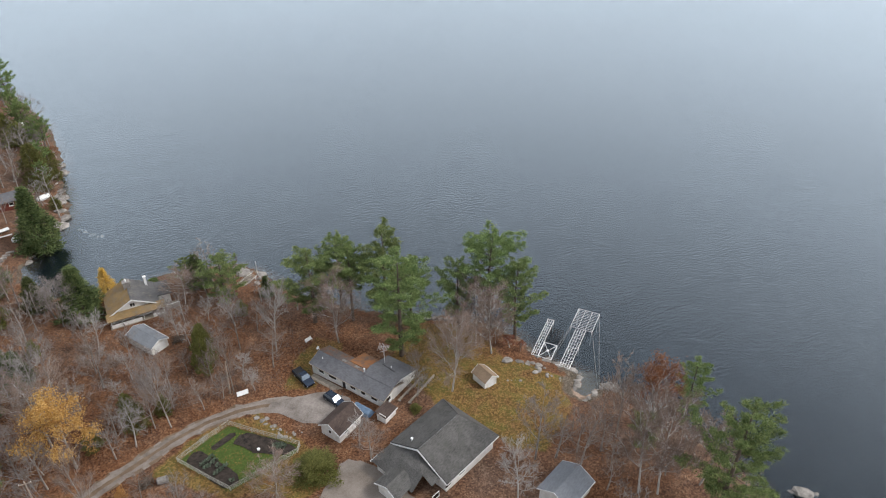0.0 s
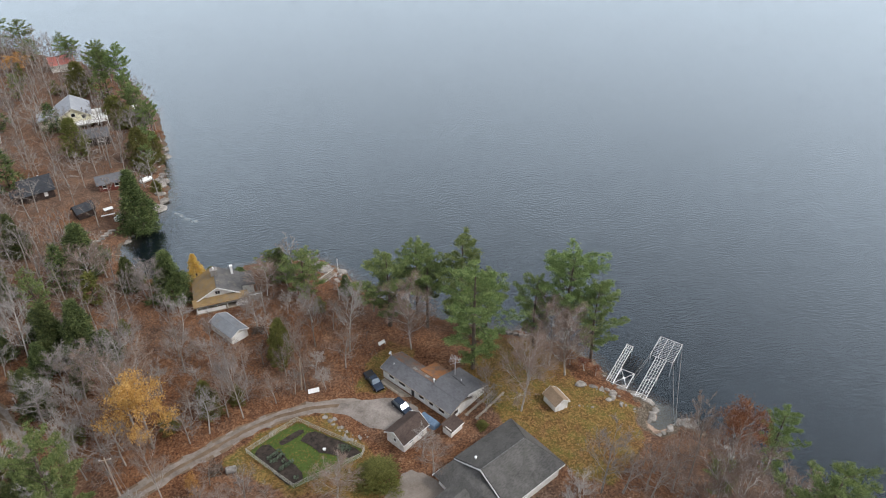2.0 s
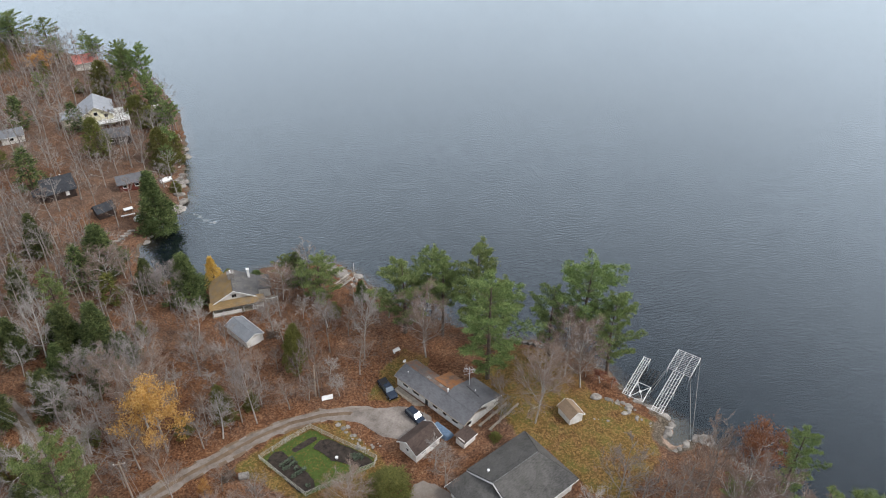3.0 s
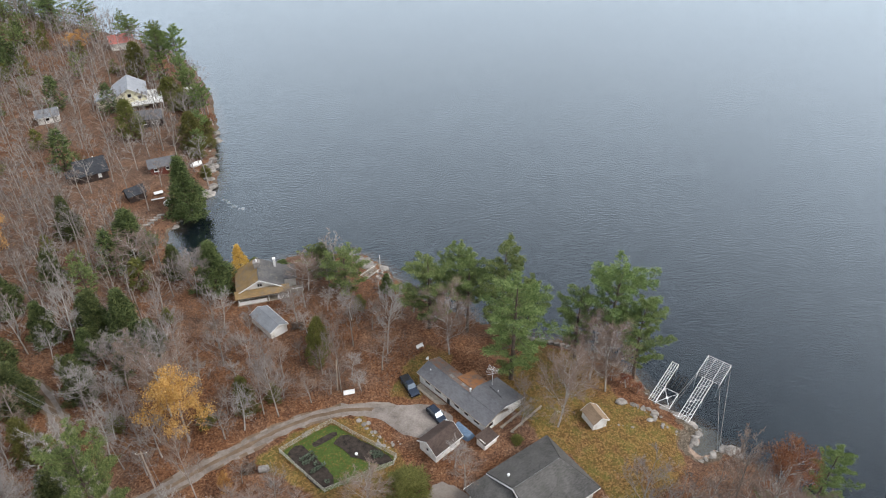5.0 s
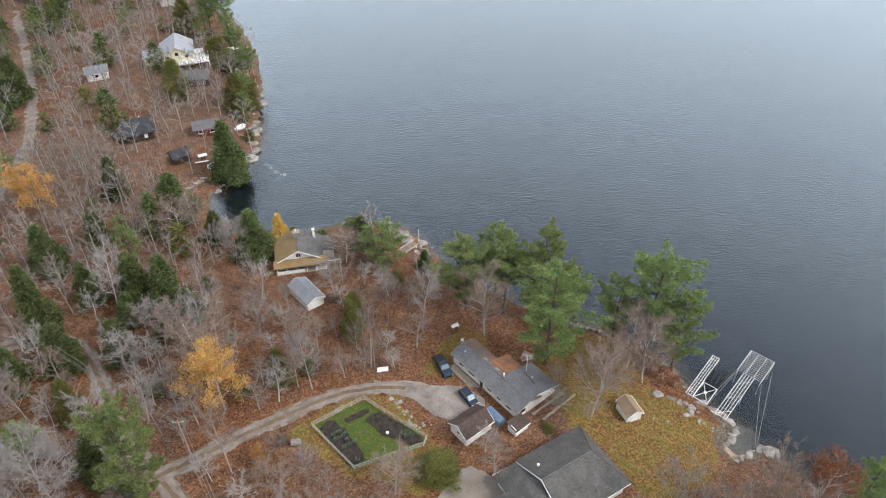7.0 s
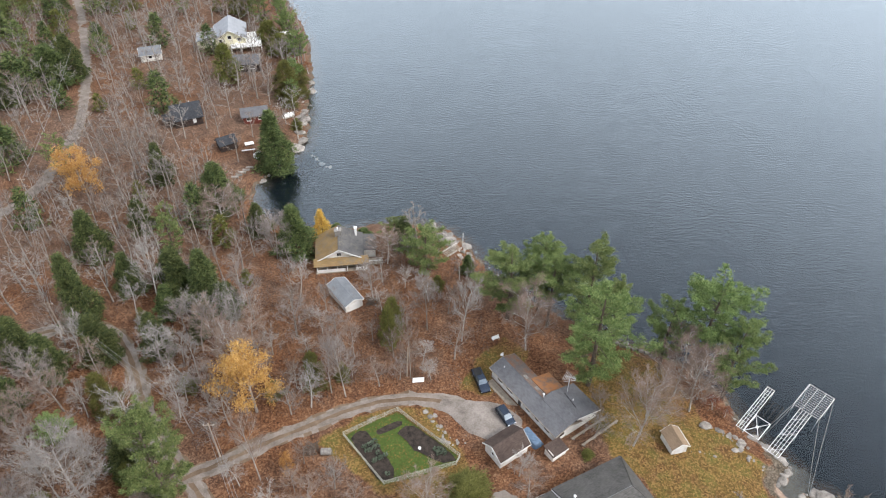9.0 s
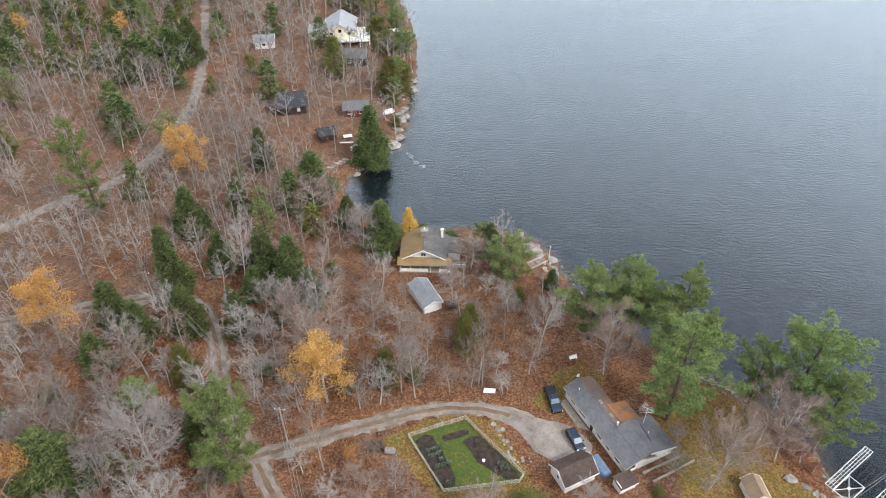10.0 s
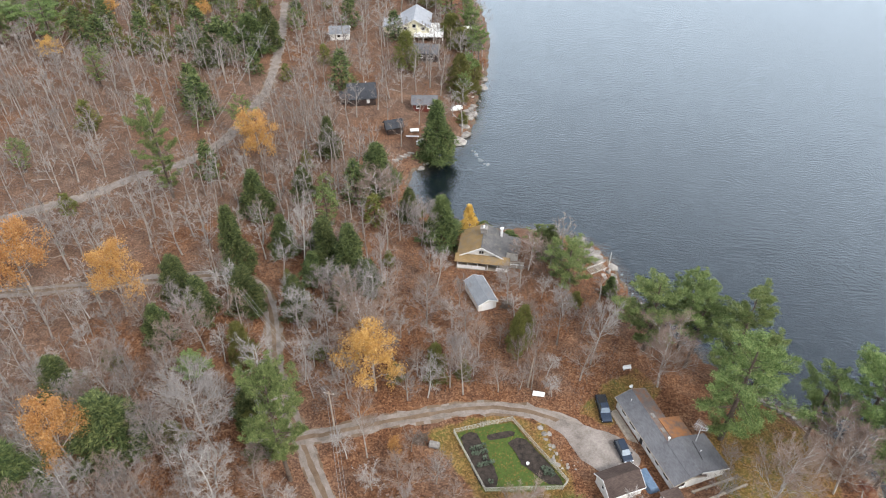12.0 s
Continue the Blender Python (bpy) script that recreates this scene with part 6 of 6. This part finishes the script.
def plant(kind, x, y, h, w, pick=None, label=""):
    vs = VARIANTS[kind]
    k = rt2.randrange(len(vs)) if pick is None else pick % len(vs)
    nh, nw = NATIVE[kind]
    name, lab, cat, grp = LABELS[kind]
    m = pose(x, y, gz(x, y) - 0.05, 0, 0, rt2.uniform(0, 360))
    if (kind, k) not in PROTO:
        o = thing(name, m, lab, cat, grp)
        part("trunk", vs[k][0], None, o)
        part("crown", vs[k][1], None, o)
        PROTO[(kind, k)] = o
    else:
        o = copy_thing(PROTO[(kind, k)], m)
    o.matrix_world = m @ Matrix.Diagonal((w / nw, w / nw, h / nh, 1))
    if label:
        tagged(o, label)
    return o


PINES = [(33.4, 99.6, 27.0, 14.0), (35.1, 114.6, 24.7, 12.7), (28.0, 115.6, 19.9, 9.7), (20.1, 117.7, 19.8, 13.0), (27.0, 121.2, 19.6, 10.6), (41.2, 115.1, 15.1, 8.2),
         (55.1, 103.0, 26.2, 13.0), (48.3, 104.5, 18.6, 9.0), (58.3, 97.4, 20.4, 10.0), (-93.3, 138.9, 28.4, 10.7), (-34.6, 74.4, 28.6, 10.4),
         (-36.2, 230.3, 14.5, 6.5), (-175.4, 204.3, 16.9, 13.4), (-188.8, 204.6, 13.6, 13.9), (-53.5, 264.9, 22.0, 8.5), (-47.3, 263.4, 22.5, 8.2), (-42.9, 250.3, 12.4, 7.8)]
PINES_B = [(-71.6, 304.2, 13.7, 8.9), (-95.1, 331.1, 15.5, 11.5), (-110.2, 338.5, 15.9, 14.8), (65.8, 45.0, 28.0, 12.5), (74.5, 63.4, 18.5, 7.0), (63.5, 60.1, 9.8, 6.3), (3.4, 130.6, 13.5, 10.3), (-3.5, 141.1, 8.5, 6.0), (-39.5, 236.5, 11.5, 6.0), (-37.0, 217.5, 10.5, 5.5), (-45.5, 256.5, 15.0, 6.5), (-36.0, 208.0, 8.5, 5.0), (-58.0, 283.0, 16.0, 7.5)]
SPRUCES = [(-35.8, 175.0, 18.5, 9.8), (-25.6, 139.0, 13.5, 8.6), (-35.5, 147.0, 8.9, 5.7), (-40.5, 120.9, 15.7, 8.0), (-46.3, 122.8, 15.0, 7.4),
           (-64.4, 116.9, 18.8, 7.3), (-69.7, 137.3, 13.2, 8.1), (-46.3, 156.2, 13.5, 10.0), (-62.8, 165.9, 11.9, 6.4), (-61.9, 146.2, 9.3, 5.9), (-47.5, 108.6, 11.5, 5.8),
           (-40.9, 112.5, 6.8, 3.5), (12.7, 132.0, 5.5, 3.1), (-64.7, 72.3, 14.6, 11.9), (-73.7, 60.6, 14.9, 10.9), (-70.8, 96.5, 9.7, 6.0), (-109.6, 217.6, 13.5, 11.7)]
SPRUCES_B = [(-105.9, 223.0, 14.5, 8.2), (-119.5, 205.3, 9.2, 7.5), (-17.1, 145.4, 4.2, 4.5), (-10.9, 144.5, 3.0, 3.9), (-1.1, 139.7, 9.0, 5.1), (-58, 108, 12, 7), (-66, 104, 11, 6.5), (-73, 107.5, 12, 7), (-50, 128, 10, 6), (-36, 119, 9, 5), (-58, 126, 11, 6), (-46, 91, 7, 5), (-41, 78, 8, 5), (-80, 80, 11, 7)]
CEDARS = [(-3.1, 114.5, 8.6, 4.7), (-52.7, 95.2, 11.1, 5.6), (-57.2, 219.2, 12.6, 8.6), (-38.0, 212.2, 12.3, 8.9), (-49.4, 248.8, 8.1, 9.5), (-63.6, 271.7, 12.8, 9.5),
          (-44.3, 241.3, 7.1, 9.7), (-36.5, 206.5, 6.0, 5.0), (-35.5, 221.5, 7.0, 5.5), (-33.8, 214.5, 4.5, 4.2), (-33.2, 194.5, 3.5, 3.6), (-3.6, 109.7, 11.0, 4.3), (10.1, 77.7, 4.1, 7.6), (-16.5, 99.5, 7.5, 4.2), (30.5, 84.5, 1.6, 2.2)]
CEDARS_B = [(-18, 104, 5, 3.5), (-12, 101.5, 5, 3), (-24, 98, 4.5, 3.5), (-60, 90, 5, 4), (-45, 82, 5, 4), (-76, 88, 5, 4), (-40, 100, 4, 3.5), (6, 126, 4, 3), (-56, 76, 6, 4.5)]
AUTUMN = [(-81.2, 100.2, 17.6, 10.7), (-104.0, 101.5, 18.9, 14.4), (-78.3, 157.4, 14.9, 11.5), (-26.8, 94.8, 16.8, 10.5), (-167.8, 194.1, 7.3, 9.0), (-19.3, 82.3, 5.5, 2.6),
          (-68.0, 67.7, 17.4, 9.7), (-91.3, 302.3, 6.9, 12.7)]
BARES = [(-31.1, 117.1, 13.4, 8.4), (-51.6, 121.4, 18.9, 9.0), (10.4, 110.9, 18.4, 8.3), (22.9, 108.6, 18.4, 12.3), (51.0, 94.0, 17.5, 11.5), (42.5, 92.6, 13.5, 8.7),
         (-48.4, 75.8, 22.9, 13.9), (-43.2, 146.7, 11.4, 12.6), (-29.9, 137.0, 12.7, 10.3), (-30.6, 101.0, 15.1, 13.1), (57.6, 53.6, 23.5, 12.1), (60.5, 52.3, 22.4, 12.2),
         (51.1, 61.2, 16.5, 9.3), (45.4, 66.2, 16.5, 9.4), (37.8, 58.5, 14.1, 9.0), (38.7, 86.4, 17.7, 12.3), (48.8, 97.2, 15.6, 13.0), (2.8, 75.0, 9.0, 9.8)]
BARES_B = [(61.2, 65.2, 18.9, 8.5), (68.5, 51.6, 16.2, 11.5), (18.6, 81.0, 7.0, 5.5), (34.4, 93.2, 6.9, 5.5), (3.7, 113.9, 16.6, 6.7), (-5.0, 134.0, 8.8, 9.9),
           (0.5, 101.9, 15.2, 5.3), (-11.2, 97.7, 16.5, 7.3), (-88.1, 98.0, 7.0, 7.7), (-23.9, 81.4, 18.0, 6.9), (-42.6, 103.9, 9.4, 6.8), (-17, 113, 7, 5), (-2, 118.5, 7, 5.5)]
BARES_C = [(-24, 120, 6, 5), (4, 122, 7, 6), (-7, 111, 6, 4.5), (-15, 105, 8, 5), (-26, 108, 8, 6), (8, 118.5, 8, 6), (-31, 107, 8, 5.5), (-1, 126, 6, 5), (-20, 117, 5, 4)]
PINE_PICK = {1: 3, 2: 1, 3: 2, 4: 4, 5: 5, 6: 1, 7: 2, 8: 5, 14: 4, 15: 1, 16: 4, 20: 3, 23: 0, 24: 3}
HEROES = []
for kind, rows in (("pine", PINES + PINES_B), ("spruce", SPRUCES + SPRUCES_B), ("ygreen", CEDARS + CEDARS_B), ("tamarack", [(-20.6, 145.4, 8.7, 5.0)]),
                   ("leafy", AUTUMN), ("red", [(65.1, 60.7, 21.6, 11.7), (55.6, 94.8, 3.2, 4.6), (53.4, 97.0, 3.6, 4.4), (57.4, 93.4, 2.4, 3.2), (-34.2, 229.5, 4.2, 4.8), (71.0, 66.0, 7.0, 5.0)]), ("bare", BARES + BARES_B + BARES_C)):
    base_kind = kind
    for k, (x, y, h, w) in enumerate(rows):
        kind = "grand" if base_kind == "bare" and w > 9.5 else base_kind
        plant(kind, x, y, h, w, {3: 1, 10: 1, 11: 1, 15: 1, 4: 1, 16: 1}.get(k, k) if kind == "grand" else (PINE_PICK.get(k, 2 * k) if kind == "pine" else 2 if k in (1, 2) and kind == "bare" else k * 2 + (k > 8)))
        HEROES.append((x, y, w * (0.36 if base_kind in ("bare", "leafy") else 0.42)))

# the wood round about: the nearer trees as things, the far ones as one mass
hx = np.array(HEROES)
fx = np.array(FOOT)
rngw = np.random.default_rng(5)
CLEAR = [DRIVE, TRACK, ROAD]
cand = np.stack([rngw.uniform(-235, 80, 26000), rngw.uniform(38, 400, 26000)], 1)
gap = shore_gap(cand[:, 0], cand[:, 1])
ok = gap > np.where(cand[:, 1] < 160, 6.0, 2.0)
ok &= cand[:, 0] > -85 - (cand[:, 1] - 40) * 0.72
for line, wd in ((DRIVE, 3.4), (TRACK, 4.0), (ROAD, 4.6)):
    ok &= near(line, cand[:, 0], cand[:, 1]) > wd
for poly in (PAD, GARDEN, LAWN, LAWN_B, SHOULDER, FORECOURT):
    pa = np.array(poly, float)
    ok &= ~(inside(pa, cand[:, 0], cand[:, 1]) | (near(pa, cand[:, 0], cand[:, 1], True) < (3.5 if poly in (PAD, SHOULDER) else 0.8)))
ok &= ~((cand[:, 0] > -34) & (cand[:, 0] < 14) & (cand[:, 1] > 103) & (cand[:, 1] < 133) & (rngw.uniform(0, 1, len(cand)) < np.where(cand[:, 1] < 113, 0.7, 0.9)))      # open leafy yard
ok &= ~((cand[:, 0] > -62) & (cand[:, 0] < -40) & (cand[:, 1] > 165) & (cand[:, 1] < 205) & (rngw.uniform(0, 1, len(cand)) < 0.8))
ok &= ~((cand[:, 0] > 10) & (cand[:, 0] < 45) & (cand[:, 1] > 50) & (cand[:, 1] < 120) & (rngw.uniform(0, 1, len(cand)) < 0.97))
cand = cand[ok]
d2 = lambda pts, r: (((cand[:, None, :] - pts[None, :, :2]) ** 2).sum(-1) < r[None, :] ** 2).any(1)
cand = cand[~d2(fx, fx[:, 2] + 0.8)]
cand = cand[~d2(hx, hx[:, 2])]
grid, taken = {}, []
for x, y in cand:
    far = y > 170 or x < -100
    r = 3.0 + 1.5 * (0.5 + 0.5 * math.sin(x * 0.07) * math.cos(y * 0.05 + 1)) + (0.5 if far else 0)
    cx, cy = int(x // 6), int(y // 6)
    if all((x - a) ** 2 + (y - b) ** 2 > r * r for i in (-1, 0, 1) for j in (-1, 0, 1) for a, b in grid.get((cx + i, cy + j), ())):
        grid.setdefault((cx, cy), []).append((x, y))
        taken.append((x, y))
EYE_SIDE = sorted(taken, key=lambda p: math.hypot(p[0] + 25, p[1] - 70))
thing_n, far_list = 0, []
for x, y in EYE_SIDE:
    far = thing_n >= 225
    h, kind = rt2.uniform(7.5, 13.0), "bare"
    q = rt2.random()
    north = y > 203 and x < -103
    if q < (0.24 if north else 0.035):
        kind, h = ("spruce" if rt2.random() < 0.6 else "pine"), rt2.uniform(8, 14)
    elif q < (0.46 if north else 0.065):
        kind, h = "ygreen", rt2.uniform(4, 9)
    elif q > 0.992 and y > 215:
        kind, h = "leafy", rt2.uniform(7, 13)
    if x > -34 and y < 135:
        kind, h = "bare", rt2.uniform(6.0, 10.5)
    w = h * (rt2.uniform(0.58, 0.88) if kind in ("bare", "leafy") else rt2.uniform(0.5, 0.72))
    if far:
        far_list.append((kind, x, y, h, w))
    else:
        plant(kind, x, y, h, w)
        thing_n += 1

FAR = {"bare": [], "spruce": [], "ygreen": [], "leafy": [], "pine": []}
for s in range(6):
    w, c, p = bare_arrays(500 + s, limbs=8, branches=5, shoots=4, twigs=4, twig_w=0.052, fine=False)
    FAR["bare"].append((w, c, (0, 2, 0, 2, 1, 0)[s]))
for s in range(2):
    w, c, p = cone_arrays(520 + s, 200, 6, 0.75, 0.25, 0.8)
    FAR["spruce"].append((w, c, 0))
    w, c, p = cone_arrays(530 + s, 200, 6, 0.6, 0.0, 0.8)
    FAR["ygreen"].append((w, c, 0))
    w, c, p = pine_arrays(540 + s, 12, 5, 9, 9, 0.18, 0.7, 1.2)
    FAR["pine"].append((w, c, 0))
    w, c, p = bare_arrays(550 + s, limbs=8, branches=5, shoots=4, twigs=3, fine=False)
    FAR["leafy"].append((w, leaf_arrays(s + 60, p, 1500, 0.28), 0))
BINS = {}
for kind, x, y, h, w in far_list:
    wood, crown, tone = FAR[kind][rt2.randrange(len(FAR[kind]))]
    nh, nw = NATIVE[kind]
    a = rt2.uniform(0, 6.28)
    ca, sa, z0 = math.cos(a), math.sin(a), gz(x, y) - 0.05
    for key, (v, f) in ((("wood", kind in ("spruce", "pine", "ygreen")), wood), ((kind, tone), crown)):
        vv = np.stack([(v[:, 0] * ca - v[:, 1] * sa) * w / nw + x, (v[:, 0] * sa + v[:, 1] * ca) * w / nw + y, v[:, 2] * h / nh + z0], 1)
        b = BINS.setdefault(key, [[], [], 0])
        b[0].append(vv)
        b[1].append(f + b[2])
        b[2] += len(vv)
woods = thing("far_woods", Matrix.Identity(4), "wide leafless autumn woods with scattered evergreens", "woods", kind="stuff")
MATS = {("wood", False): M_BARK, ("wood", True): M_BARK_PINE, ("bare", 0): M_TWIG[0], ("bare", 1): M_TWIG[1], ("bare", 2): M_TWIG[2], ("spruce", 0): M_SPRUCE, ("ygreen", 0): M_CEDAR, ("leafy", 0): M_ORANGE, ("pine", 0): M_PINE}
for key, (v, f, n) in BINS.items():
    tagged(part("trunks" if key[0] == "wood" else "crowns", tri_mesh("woods", np.concatenate(v), np.concatenate(f), MATS[key]), None, woods), kind="stuff")

# undergrowth: saplings and brush in one mass
ug = [Geo(), Geo()]
rngu = np.random.default_rng(31)
sel = rngu.uniform(0, 1, len(cand)) < 0.5
uc = cand[sel]
yard = np.stack([rngu.uniform(-34, 15, 420), rngu.uniform(99, 134, 420)], 1)
clear = ~(((yard[:, None, :] - fx[None, :, :2]) ** 2).sum(-1) < fx[None, :, 2] ** 2).any(1) & (near(DRIVE, yard[:, 0], yard[:, 1]) > 3.5) & ~inside(np.array(LAWN_B, float), yard[:, 0], yard[:, 1])
uc = np.vstack([yard[clear], uc[(uc[:, 0] > -150) & (uc[:, 1] < 240)][:3600]])
zz = height(uc[:, 0], uc[:, 1])
for tone in (0, 1):
    pts = uc[tone::2]
    k = 20
    rep = np.repeat(np.arange(len(pts)), k)
    hgt = rngu.uniform(0.8, 3.4, len(pts))[rep]
    p = np.stack([pts[rep, 0], pts[rep, 1], zz[tone::2][rep] - 0.1], 1) + rngu.normal(size=(len(rep), 3)) * np.array([0.8, 0.8, 0.15])
    d = rngu.normal(size=(len(rep), 3)) * np.array([0.45, 0.45, 0.1]) + np.array([0, 0, 1.0])
    ug[tone].add(*thin_leaves(p, d, hgt * rngu.uniform(0.5, 1.1, len(rep)), 0.032, rngu))
    brush = thing("undergrowth", Matrix.Identity(4), "thin leafless saplings and brush on the forest floor", "undergrowth", kind="stuff") if tone == 0 else brush
    tagged(part("stems", tri_mesh("stems", *ug[tone].arrays(), M_TWIG[tone]), None, brush), kind="stuff")
